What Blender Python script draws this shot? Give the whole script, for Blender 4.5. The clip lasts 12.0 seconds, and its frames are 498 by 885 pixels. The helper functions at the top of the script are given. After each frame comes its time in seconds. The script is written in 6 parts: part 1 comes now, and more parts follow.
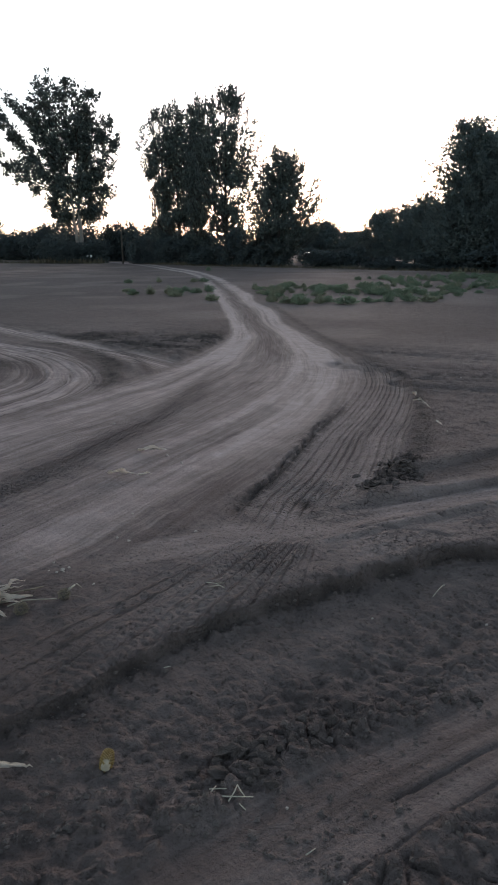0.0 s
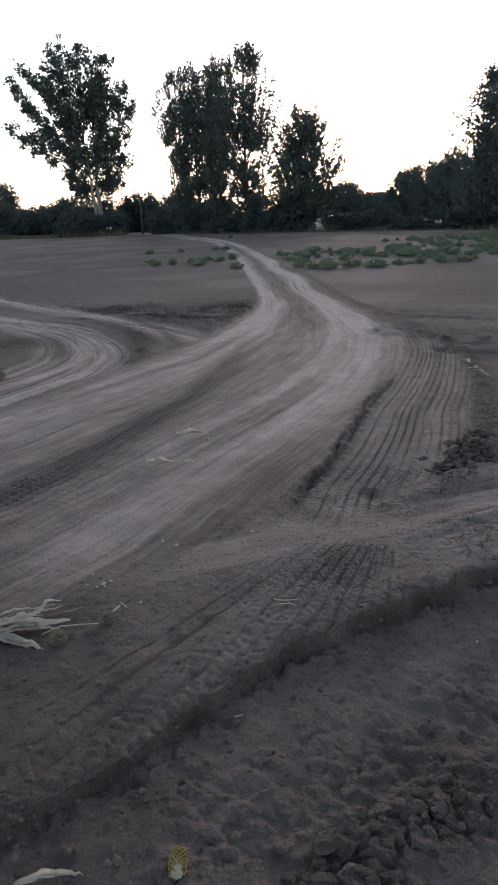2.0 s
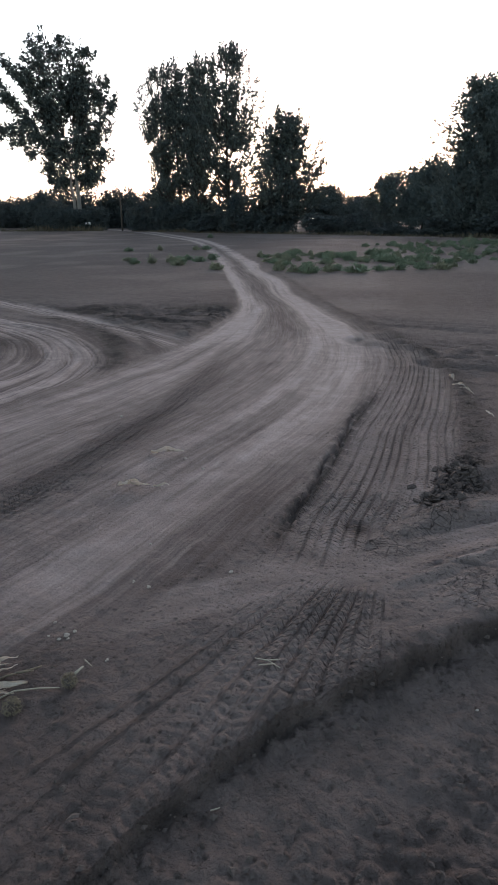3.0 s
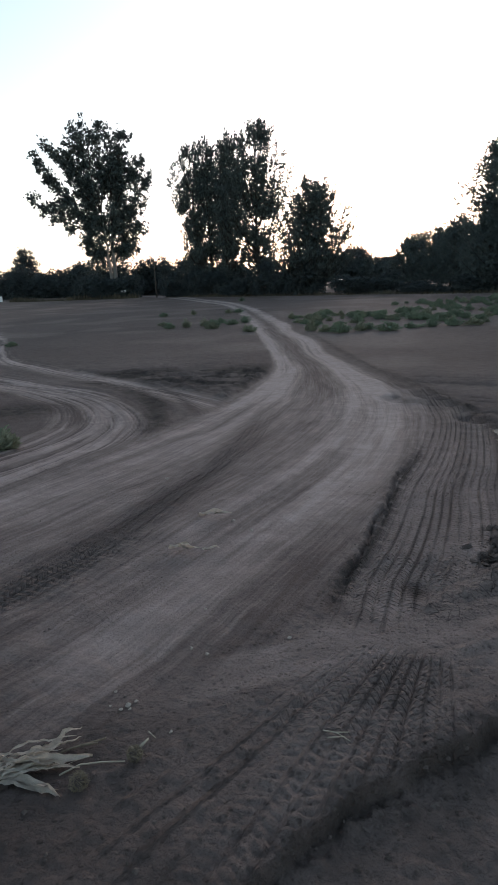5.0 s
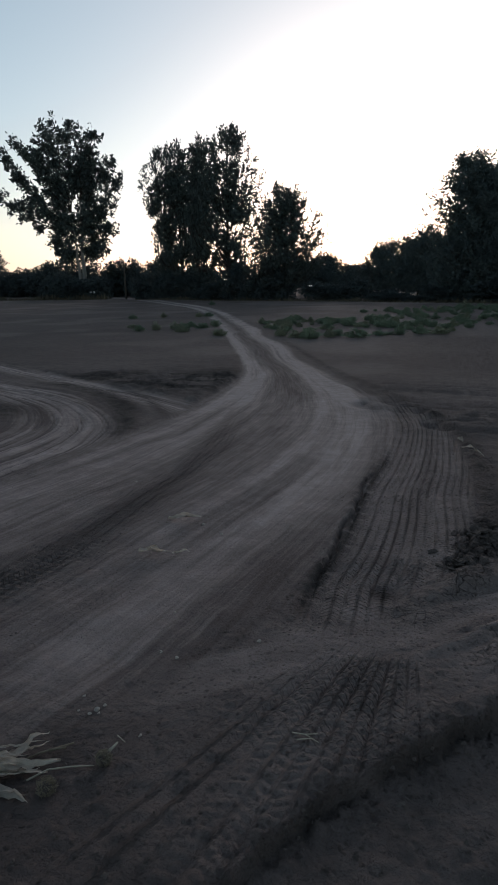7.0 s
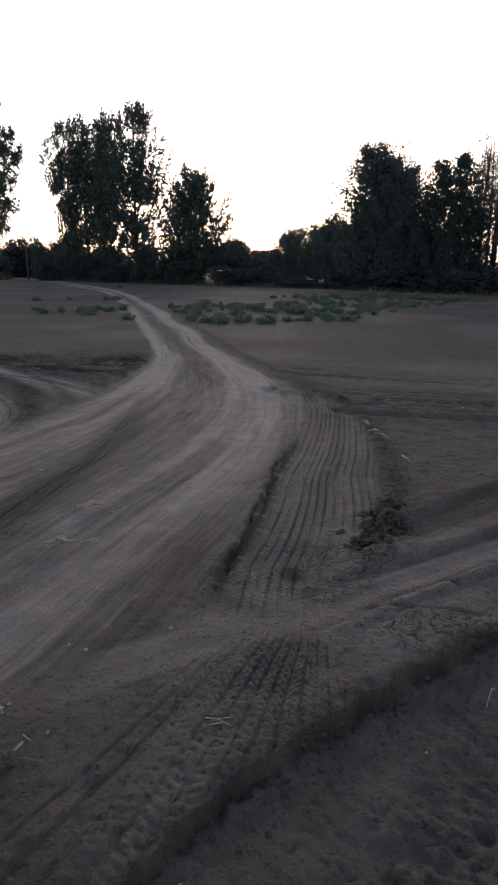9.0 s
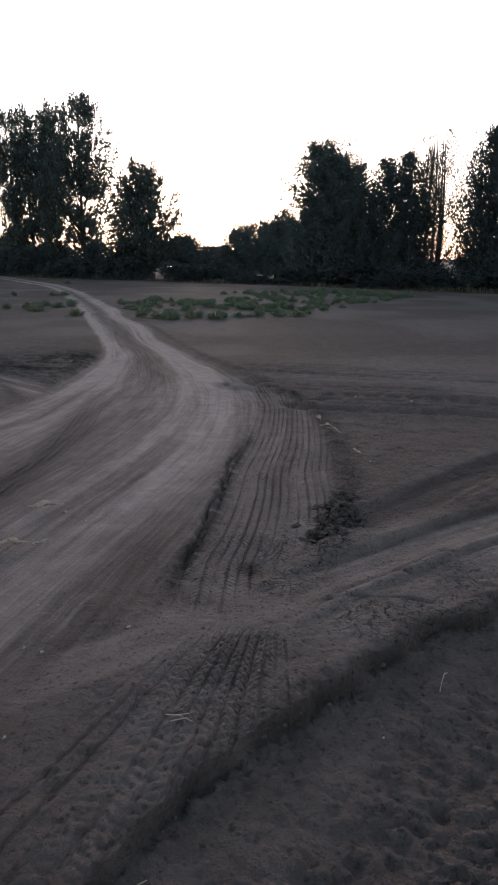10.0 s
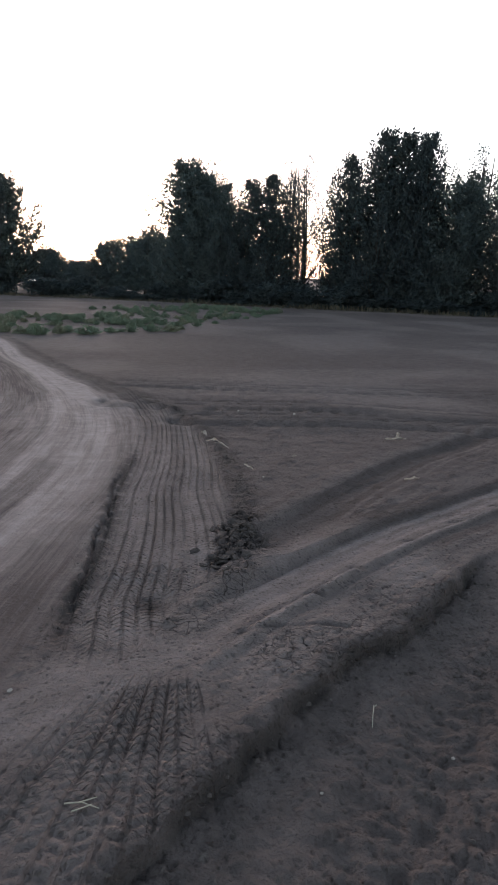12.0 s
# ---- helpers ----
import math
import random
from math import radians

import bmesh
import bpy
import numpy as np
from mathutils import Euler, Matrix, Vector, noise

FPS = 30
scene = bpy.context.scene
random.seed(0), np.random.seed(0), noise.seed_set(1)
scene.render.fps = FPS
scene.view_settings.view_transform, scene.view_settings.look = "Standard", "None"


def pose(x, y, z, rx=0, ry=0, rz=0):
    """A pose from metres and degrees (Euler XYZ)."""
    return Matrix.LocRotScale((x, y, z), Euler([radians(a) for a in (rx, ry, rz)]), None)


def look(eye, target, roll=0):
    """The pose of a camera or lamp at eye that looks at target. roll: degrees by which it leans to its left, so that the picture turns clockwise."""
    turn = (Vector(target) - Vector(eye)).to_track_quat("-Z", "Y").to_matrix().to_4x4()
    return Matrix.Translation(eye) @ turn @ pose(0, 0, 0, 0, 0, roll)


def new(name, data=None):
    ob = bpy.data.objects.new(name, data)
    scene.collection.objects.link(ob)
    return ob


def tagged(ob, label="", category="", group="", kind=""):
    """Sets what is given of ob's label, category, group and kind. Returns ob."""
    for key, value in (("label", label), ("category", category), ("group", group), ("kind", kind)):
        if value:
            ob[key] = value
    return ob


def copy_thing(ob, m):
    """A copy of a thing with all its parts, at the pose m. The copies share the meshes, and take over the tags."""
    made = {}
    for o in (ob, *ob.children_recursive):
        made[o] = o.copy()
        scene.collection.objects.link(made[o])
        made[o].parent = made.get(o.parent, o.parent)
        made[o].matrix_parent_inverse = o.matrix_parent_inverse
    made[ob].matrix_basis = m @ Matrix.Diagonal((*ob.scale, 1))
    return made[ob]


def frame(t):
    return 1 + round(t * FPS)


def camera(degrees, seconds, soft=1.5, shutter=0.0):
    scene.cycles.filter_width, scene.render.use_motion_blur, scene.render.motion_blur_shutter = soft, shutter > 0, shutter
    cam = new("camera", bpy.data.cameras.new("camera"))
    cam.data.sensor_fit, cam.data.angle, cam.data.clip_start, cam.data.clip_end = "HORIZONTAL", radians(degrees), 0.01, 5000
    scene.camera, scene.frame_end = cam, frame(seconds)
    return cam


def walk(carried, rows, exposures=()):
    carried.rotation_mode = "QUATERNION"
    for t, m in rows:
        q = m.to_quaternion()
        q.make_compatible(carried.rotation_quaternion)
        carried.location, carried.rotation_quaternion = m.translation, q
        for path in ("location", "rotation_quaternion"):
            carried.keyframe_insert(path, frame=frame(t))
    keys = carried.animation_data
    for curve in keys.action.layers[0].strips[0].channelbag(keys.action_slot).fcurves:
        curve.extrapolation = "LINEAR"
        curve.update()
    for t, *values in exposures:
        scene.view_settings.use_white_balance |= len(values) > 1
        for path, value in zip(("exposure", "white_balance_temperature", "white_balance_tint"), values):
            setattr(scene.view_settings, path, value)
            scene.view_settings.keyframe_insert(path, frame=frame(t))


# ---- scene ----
cam = camera(43.2, 12.0, soft=1.5)
PATH = [
    (0, pose(0.399, -0.087, 1.438, 72.53, 0.65, 9.66)),
    (0.5, pose(0.362, 0.001, 1.413, 70.60, 0.15, 10.79)),
    (1, pose(0.272, 0.134, 1.391, 71.27, 1.15, 10.96)),
    (1.5, pose(0.164, 0.259, 1.394, 71.74, 0.85, 11.35)),
    (2, pose(0.126, 0.394, 1.367, 69.83, 2.83, 11.36)),
    (2.5, pose(0.082, 0.590, 1.403, 70.85, 4.09, 9.81)),
    (3, pose(0.047, 0.671, 1.435, 69.74, 1.00, 9.71)),
    (3.2, pose(0.037, 0.689, 1.431, 68.94, 0.70, 8.32)),
    (4.8, pose(-0.037, 0.631, 1.476, 74.89, 2.53, 9.94)),
    (5, pose(-0.058, 0.644, 1.465, 75.11, 2.87, 12.24)),
    (5.5, pose(-0.065, 0.639, 1.479, 78.29, 2.35, 13.14)),
    (6, pose(-0.061, 0.620, 1.481, 77.78, 1.85, 11.29)),
    (6.5, pose(-0.066, 0.620, 1.478, 76.67, 1.65, 10.45)),
    (6.7, pose(-0.072, 0.620, 1.475, 76.02, 1.56, 10.13)),
    (8.3, pose(-0.071, 0.650, 1.461, 74.47, 0.57, 5.33)),
    (8.5, pose(-0.071, 0.646, 1.464, 74.27, 0.23, 4.05)),
    (9, pose(-0.066, 0.652, 1.459, 73.97, -0.01, 1.71)),
    (9.5, pose(-0.061, 0.651, 1.457, 73.84, -0.17, -0.28)),
    (10, pose(-0.077, 0.643, 1.459, 73.63, -0.27, -2.67)),
    (10.5, pose(-0.126, 0.672, 1.434, 72.98, -0.05, -4.66)),
    (11, pose(-0.133, 0.716, 1.410, 73.71, -0.29, -5.47)),
    (11.5, pose(-0.169, 0.891, 1.367, 72.17, 1.17, -6.39)),
    (12, pose(-0.164, 0.972, 1.377, 75.26, -1.39, -14.17)),
]
EXPOSURES = [(0.0, 1.53, 6350, 16), (0.5, 1.53, 6350, 16), (1.0, 1.78, 6350, 16), (2.5, 1.78, 6350, 17), (3.2, 1.65, 6350, 17), (4.8, 1.43, 6250, 15), (5.5, 0.69, 6050, 12), (6.5, 0.27, 5950, 11), (8.3, 1.08, 6300, 16), (9.5, 1.14, 6400, 17), (11.0, 1.57, 6400, 18), (12.0, 1.67, 6400, 18)]
walk(cam, PATH, EXPOSURES)

# ---- world and sun: just after sunset, glow low behind the trees ----
SUN_BEARING = radians(3.0)  # from +y towards +x
SUN_HEIGHT = radians(7.0)
world = bpy.data.worlds.new("dusk_sky")
scene.world = world
world.use_nodes = True
wn = world.node_tree
sky = wn.nodes.new("ShaderNodeTexSky")
sky.sky_type = "NISHITA"
sky.sun_disc = False
sky.sun_elevation = SUN_HEIGHT
sky.sun_rotation = SUN_BEARING
sky.altitude = 50
sky.air_density, sky.dust_density, sky.ozone_density = 1.0, 0.8, 1.4
back = wn.nodes["Background"]
back.inputs["Strength"].default_value = 0.15
hazy = wn.nodes.new("ShaderNodeHueSaturation")  # thin haze takes some colour out of the sky
hazy.inputs["Saturation"].default_value = 0.77
hazy.inputs["Hue"].default_value = 0.478
wn.links.new(sky.outputs["Color"], hazy.inputs["Color"])
even = wn.nodes.new("ShaderNodeGamma")  # and evens out its brightness
even.inputs["Gamma"].default_value = 0.86
wn.links.new(hazy.outputs["Color"], even.inputs["Color"])
wn.links.new(even.outputs["Color"], back.inputs["Color"])

sun_data = bpy.data.lights.new("sun", "SUN")
sun_data.energy, sun_data.angle, sun_data.color = 0.80, radians(24), (1.0, 0.86, 0.76)
sun = new("sun", sun_data)
sun_way = Vector((math.sin(SUN_BEARING) * math.cos(SUN_HEIGHT), math.cos(SUN_BEARING) * math.cos(SUN_HEIGHT), math.sin(SUN_HEIGHT)))
sun.matrix_world = look(sun_way * 300, (0, 0, 0))


# ---- materials ----
def nodes_of(name):
    m = bpy.data.materials.new(name)
    m.use_nodes = True
    nt = m.node_tree
    return m, nt, nt.nodes, nt.links, nt.nodes["Principled BSDF"]


def noise_node(nt, coord, scale, detail=3.0, rough=0.55):
    n = nt.nodes.new("ShaderNodeTexNoise")
    n.inputs["Scale"].default_value, n.inputs["Detail"].default_value, n.inputs["Roughness"].default_value = scale, detail, rough
    nt.links.new(coord, n.inputs["Vector"])
    return n.outputs["Fac"]


def ramp(nt, fac, stops):
    n = nt.nodes.new("ShaderNodeValToRGB")
    el = n.color_ramp.elements
    while len(el) < len(stops):
        el.new(0.5)
    for e, (p, c) in zip(el, stops):
        e.position, e.color = p, (*c, 1) if len(c) == 3 else c
    nt.links.new(fac, n.inputs["Fac"])
    return n.outputs["Color"]


def mix(nt, fac, a, b, mode="MIX"):
    n = nt.nodes.new("ShaderNodeMix")
    n.data_type, n.blend_type = "RGBA", mode
    for socket, value in ((n.inputs[0], fac), (n.inputs[6], a), (n.inputs[7], b)):
        if isinstance(value, (int, float)):
            socket.default_value = value
        elif isinstance(value, tuple):
            socket.default_value = (*value, 1)
        else:
            nt.links.new(value, socket)
    return n.outputs[2]


def maths(nt, op, a, b=0.5):
    n = nt.nodes.new("ShaderNodeMath")
    n.operation = op
    for socket, value in zip(n.inputs, (a, b)):
        if isinstance(value, (int, float)):
            socket.default_value = value
        else:
            nt.links.new(value, socket)
    return n.outputs[0]


def bump(nt, height, distance, strength=1.0, normal=None):
    n = nt.nodes.new("ShaderNodeBump")
    n.inputs["Strength"].default_value, n.inputs["Distance"].default_value = strength, distance
    nt.links.new(height, n.inputs["Height"])
    if normal:
        nt.links.new(normal, n.inputs["Normal"])
    return n.outputs["Normal"]


def attribute(nt, name):
    n = nt.nodes.new("ShaderNodeAttribute")
    n.attribute_name = name
    return n.outputs["Fac"]


def joined(nt, x, y):
    n = nt.nodes.new("ShaderNodeCombineXYZ")
    nt.links.new(x, n.inputs[0])
    nt.links.new(y, n.inputs[1])
    return n.outputs[0]


def soil_material():
    """Bare soil: damp, dry and dusty tones, shade painted into hollows, streaks along the road, cracks, crumbs and the
    print of tyres.
    """
    m, nt, nodes, links, bsdf = nodes_of("field_soil")
    coord = nodes.new("ShaderNodeTexCoord").outputs["Object"]
    wide = noise_node(nt, coord, 0.35, 4)
    mid = noise_node(nt, coord, 5.0, 5, 0.6)
    fine = noise_node(nt, coord, 55.0, 5, 0.68)
    grit = noise_node(nt, coord, 240.0, 4, 0.75)
    dust, moist_shade, crumb = attribute(nt, "dust"), attribute(nt, "moist_shade"), attribute(nt, "crumb")
    # streaks that run with the wheels
    road_u, road_s, road = attribute(nt, "road_u"), attribute(nt, "road_s"), attribute(nt, "road")
    broad = noise_node(nt, joined(nt, maths(nt, "MULTIPLY", road_u, 5.0), maths(nt, "MULTIPLY", road_s, 0.45)), 1.0, 3)
    thin = noise_node(nt, joined(nt, maths(nt, "MULTIPLY", road_u, 26.0), maths(nt, "MULTIPLY", road_s, 0.9)), 1.0, 4, 0.65)
    sweep = maths(nt, "ADD", maths(nt, "MULTIPLY", broad, 0.65), maths(nt, "MULTIPLY", thin, 0.75))
    swept = maths(nt, "MULTIPLY", maths(nt, "SUBTRACT", sweep, 0.70), maths(nt, "MULTIPLY", road, 1.6))
    pale_part = maths(nt, "MINIMUM", maths(nt, "MAXIMUM", maths(nt, "ADD", dust, swept), 0.0), 1.0)
    # tyre print: lengthwise grooves with slanted lugs between them
    print_u, print_s, printed = attribute(nt, "print_u"), attribute(nt, "print_s"), attribute(nt, "printed")
    wobble = maths(nt, "MULTIPLY", noise_node(nt, coord, 4.0, 3), 0.005)
    u = maths(nt, "ADD", print_u, wobble)
    saw = maths(nt, "PINGPONG", u, 0.033)
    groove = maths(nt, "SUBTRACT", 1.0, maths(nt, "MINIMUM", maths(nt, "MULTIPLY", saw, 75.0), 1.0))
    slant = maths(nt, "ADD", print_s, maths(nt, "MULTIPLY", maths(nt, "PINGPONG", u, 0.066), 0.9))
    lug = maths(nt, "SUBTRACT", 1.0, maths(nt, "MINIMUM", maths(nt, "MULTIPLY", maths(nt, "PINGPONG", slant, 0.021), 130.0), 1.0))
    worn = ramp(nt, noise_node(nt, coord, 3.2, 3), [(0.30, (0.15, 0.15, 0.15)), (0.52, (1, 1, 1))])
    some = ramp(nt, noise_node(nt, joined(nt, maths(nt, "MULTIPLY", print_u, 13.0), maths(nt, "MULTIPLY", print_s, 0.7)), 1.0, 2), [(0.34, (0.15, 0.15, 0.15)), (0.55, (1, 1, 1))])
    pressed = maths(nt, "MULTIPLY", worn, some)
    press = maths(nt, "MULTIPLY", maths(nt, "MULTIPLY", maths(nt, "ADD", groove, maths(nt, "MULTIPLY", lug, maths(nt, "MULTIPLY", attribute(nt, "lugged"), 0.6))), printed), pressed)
    # grooves and lugs darkened: loose damp soil, with their shade painted in
    damp_shade = maths(nt, "MINIMUM", maths(nt, "ADD", moist_shade, maths(nt, "MULTIPLY", press, 0.36)), 1.0)
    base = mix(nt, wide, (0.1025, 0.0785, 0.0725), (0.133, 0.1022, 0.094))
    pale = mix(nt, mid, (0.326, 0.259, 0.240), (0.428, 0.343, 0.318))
    wet_shade = mix(nt, mid, (0.0345, 0.0287, 0.0268), (0.0555, 0.0462, 0.0430))
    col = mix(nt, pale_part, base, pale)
    col = mix(nt, damp_shade, col, wet_shade)
    col = mix(nt, 0.20, col, ramp(nt, fine, [(0.30, (0.45, 0.45, 0.45)), (0.50, (1, 1, 1)), (0.72, (1.3, 1.3, 1.28))]), "MULTIPLY")
    col = mix(nt, 0.08, col, ramp(nt, grit, [(0.32, (0.5, 0.5, 0.5)), (0.5, (1, 1, 1)), (0.7, (1.3, 1.3, 1.3))]), "MULTIPLY")
    col = mix(nt, 0.34, col, ramp(nt, mid, [(0.3, (0.60, 0.58, 0.58)), (0.7, (1.2, 1.2, 1.2))]), "MULTIPLY")
    bsdf.inputs["Roughness"].default_value = 0.92
    bsdf.inputs["Specular IOR Level"].default_value = 0.06
    # bits of turned soil strewn over it
    bits = nodes.new("ShaderNodeTexVoronoi")
    bits.inputs["Scale"].default_value = 38.0
    links.new(coord, bits.inputs["Vector"])
    chance = nodes.new("ShaderNodeSeparateColor")
    links.new(bits.outputs["Color"], chance.inputs["Color"])
    thick = ramp(nt, noise_node(nt, coord, 2.4, 4, 0.6), [(0.40, (0.0, 0.0, 0.0)), (0.66, (1, 1, 1))])
    chosen = maths(nt, "GREATER_THAN", maths(nt, "ADD", chance.outputs["Red"], maths(nt, "MULTIPLY", thick, 0.32)), maths(nt, "ADD", 0.75, maths(nt, "MULTIPLY", road, 0.46)))
    round_bit = maths(nt, "MAXIMUM", maths(nt, "SUBTRACT", 1.0, maths(nt, "MULTIPLY", maths(nt, "ADD", bits.outputs["Distance"], maths(nt, "MULTIPLY", maths(nt, "SUBTRACT", fine, 0.5), 0.9)), 2.4)), 0.0)
    crumbs_here = maths(nt, "MULTIPLY", round_bit, chosen)
    col = mix(nt, maths(nt, "MINIMUM", maths(nt, "MULTIPLY", crumbs_here, 0.8), 0.38), col, wet_shade)
    # cracked crust
    cells = nodes.new("ShaderNodeTexVoronoi")
    cells.feature = "DISTANCE_TO_EDGE"
    cells.inputs["Scale"].default_value = 15.0
    bent = nodes.new("ShaderNodeMix")
    bent.data_type = "VECTOR"
    bent.inputs[0].default_value = 0.10
    colour_noise = nodes.new("ShaderNodeTexNoise")
    colour_noise.inputs["Scale"].default_value = 9.0
    links.new(coord, colour_noise.inputs["Vector"])
    links.new(coord, bent.inputs[4])
    links.new(colour_noise.outputs["Color"], bent.inputs[5])
    links.new(bent.outputs[1], cells.inputs["Vector"])
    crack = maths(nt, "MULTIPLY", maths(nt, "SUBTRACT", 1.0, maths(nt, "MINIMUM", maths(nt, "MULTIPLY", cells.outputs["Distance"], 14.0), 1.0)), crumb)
    # cracks drawn in the darkest soil tone
    links.new(mix(nt, maths(nt, "MULTIPLY", maths(nt, "MULTIPLY", crack, worn), 0.55), col, wet_shade), bsdf.inputs["Base Color"])
    clumpy = noise_node(nt, coord, 19.0, 4, 0.6)
    n0 = bump(nt, maths(nt, "MULTIPLY", clumpy, maths(nt, "SUBTRACT", 1.0, maths(nt, "MULTIPLY", road, 0.6))), 0.050, 0.9)
    n1 = bump(nt, fine, 0.020, 0.9, n0)
    n1 = bump(nt, crumbs_here, 0.045, 1.0, n1)
    n2 = bump(nt, grit, 0.003, 0.6, n1)
    n3 = bump(nt, maths(nt, "SUBTRACT", 1.0, maths(nt, "MULTIPLY", crack, worn)), 0.016, 0.9, n2)
    n4 = bump(nt, maths(nt, "SUBTRACT", 1.0, press), 0.026, 1.0, n3)
    n5 = bump(nt, maths(nt, "MULTIPLY", thin, road), 0.010, 0.8, n4)
    links.new(n5, bsdf.inputs["Normal"])
    return m


def plain(name, dark, light, scale, rough, bump_by=0.0, spec=0.3, through_light=None):
    """Two tones by noise at two scales, a tone of its own for each object, and a fine relief."""
    m, nt, nodes, links, bsdf = nodes_of(name)
    coord = nodes.new("ShaderNodeTexCoord").outputs["Object"]
    coarse, fine = noise_node(nt, coord, scale, 4), noise_node(nt, coord, scale * 9, 3)
    col = mix(nt, coarse, dark, light)
    col = mix(nt, 0.4, col, ramp(nt, fine, [(0.3, (0.6, 0.6, 0.6)), (0.7, (1.2, 1.2, 1.2))]), "MULTIPLY")
    own = nodes.new("ShaderNodeObjectInfo").outputs["Random"]
    col = mix(nt, 0.35, col, ramp(nt, own, [(0.0, (0.75, 0.75, 0.75)), (1.0, (1.2, 1.2, 1.15))]), "MULTIPLY")
    links.new(col, bsdf.inputs["Base Color"])
    bsdf.inputs["Roughness"].default_value, bsdf.inputs["Specular IOR Level"].default_value = rough, spec
    if bump_by:
        links.new(bump(nt, fine, bump_by, 0.9), bsdf.inputs["Normal"])
    if through_light:
        t = nodes.new("ShaderNodeBsdfTranslucent")
        links.new(mix(nt, 0.5, col, through_light), t.inputs["Color"])
        s = nodes.new("ShaderNodeMixShader")
        s.inputs[0].default_value = 0.22
        links.new(bsdf.outputs[0], s.inputs[1])
        links.new(t.outputs[0], s.inputs[2])
        links.new(s.outputs[0], nodes["Material Output"].inputs["Surface"])
    return m


def leaf_material(name, dark, light, glow, share=0.22):
    """Foliage: a tone of its own for each leaf, some light let through."""
    m, nt, nodes, links, bsdf = nodes_of(name)
    isle = nodes.new("ShaderNodeNewGeometry").outputs["Random Per Island"]
    coord = nodes.new("ShaderNodeTexCoord").outputs["Object"]
    col = mix(nt, isle, dark, light)
    col = mix(nt, 0.5, col, ramp(nt, noise_node(nt, coord, 0.5, 3), [(0.3, (0.65, 0.7, 0.7)), (0.7, (1.25, 1.2, 1.0))]), "MULTIPLY")
    links.new(col, bsdf.inputs["Base Color"])
    bsdf.inputs["Roughness"].default_value, bsdf.inputs["Specular IOR Level"].default_value = 0.85, 0.04
    t = nodes.new("ShaderNodeBsdfTranslucent")
    links.new(mix(nt, 0.5, col, glow), t.inputs["Color"])
    s = nodes.new("ShaderNodeMixShader")
    s.inputs[0].default_value = share
    links.new(bsdf.outputs[0], s.inputs[1])
    links.new(t.outputs[0], s.inputs[2])
    links.new(s.outputs[0], nodes["Material Output"].inputs["Surface"])
    return m


SOIL = soil_material()
BARK = plain("bark", (0.03, 0.027, 0.024), (0.06, 0.055, 0.05), 3.0, 0.9, 0.03)
PALE_BARK = plain("pale_bark", (0.14, 0.13, 0.12), (0.22, 0.21, 0.195), 2.0, 0.85, 0.02)
LEAF_POPLAR = leaf_material("poplar_leaf", (0.0514, 0.0646, 0.0688), (0.1027, 0.1206, 0.1208), (0.14, 0.10, 0.05), 0.08)
LEAF_WILLOW = leaf_material("willow_leaf", (0.0781, 0.1001, 0.1066), (0.1098, 0.1339, 0.1391), (0.08, 0.085, 0.07), 0.25)
LEAF_DARK = leaf_material("thicket_leaf", (0.0512, 0.0650, 0.0722), (0.0720, 0.0871, 0.0949), (0.06, 0.06, 0.05), 0.25)
WEED = leaf_material("weed_leaf", (0.125, 0.158, 0.118), (0.205, 0.248, 0.180), (0.13, 0.15, 0.08), 0.15)
WEED_GREY = leaf_material("grey_weed_leaf", (0.1663, 0.1750, 0.1313), (0.2625, 0.2660, 0.2013), (0.20, 0.18, 0.08), 0.12)
DRY_GRASS = leaf_material("dry_grass_blade", (0.070, 0.062, 0.050), (0.130, 0.112, 0.085), (0.12, 0.09, 0.05), 0.06)
HUSK = plain("dry_maize_leaf", (0.50, 0.435, 0.375), (0.84, 0.75, 0.67), 30.0, 0.75, 0.004, 0.3, (0.75, 0.67, 0.60))
STRAW = plain("straw", (0.28, 0.245, 0.19), (0.46, 0.41, 0.33), 20.0, 0.7, 0.002)
ROOT = plain("root_fibre", (0.12, 0.095, 0.07), (0.26, 0.215, 0.16), 40.0, 0.9, 0.002)
KERNEL = plain("maize_kernel", (0.11, 0.068, 0.02), (0.36, 0.225, 0.055), 40.0, 0.5, 0.001, 0.4)
COB_CORE = plain("cob_core", (0.35, 0.28, 0.20), (0.55, 0.47, 0.36), 60.0, 0.9, 0.002)
STONE = plain("pebble", (0.30, 0.255, 0.220), (0.52, 0.455, 0.400), 50.0, 0.8, 0.002)
CLOD = plain("soil_clod", (0.085, 0.068, 0.062), (0.135, 0.109, 0.100), 24.0, 0.95, 0.008, 0.2)
POLE_WOOD = plain("pole_wood", (0.04, 0.035, 0.03), (0.08, 0.07, 0.06), 6.0, 0.9, 0.01)
WHITE_SHEET = plain("white_sheeting", (0.62, 0.64, 0.66), (0.80, 0.81, 0.82), 0.8, 0.5, 0.01)
CAR_PAINT = plain("pale_car_paint", (0.08, 0.10, 0.14), (0.12, 0.14, 0.18), 1.0, 0.3, 0.0, 0.5)
RUBBER = plain("rubber", (0.02, 0.02, 0.02), (0.04, 0.04, 0.04), 8.0, 0.85)
METAL = plain("dull_steel", (0.35, 0.36, 0.37), (0.5, 0.5, 0.5), 10.0, 0.45)
CAR_GLASS = plain("dark_car_glass", (0.02, 0.025, 0.03), (0.03, 0.035, 0.04), 1.0, 0.08, 0.0, 0.6)


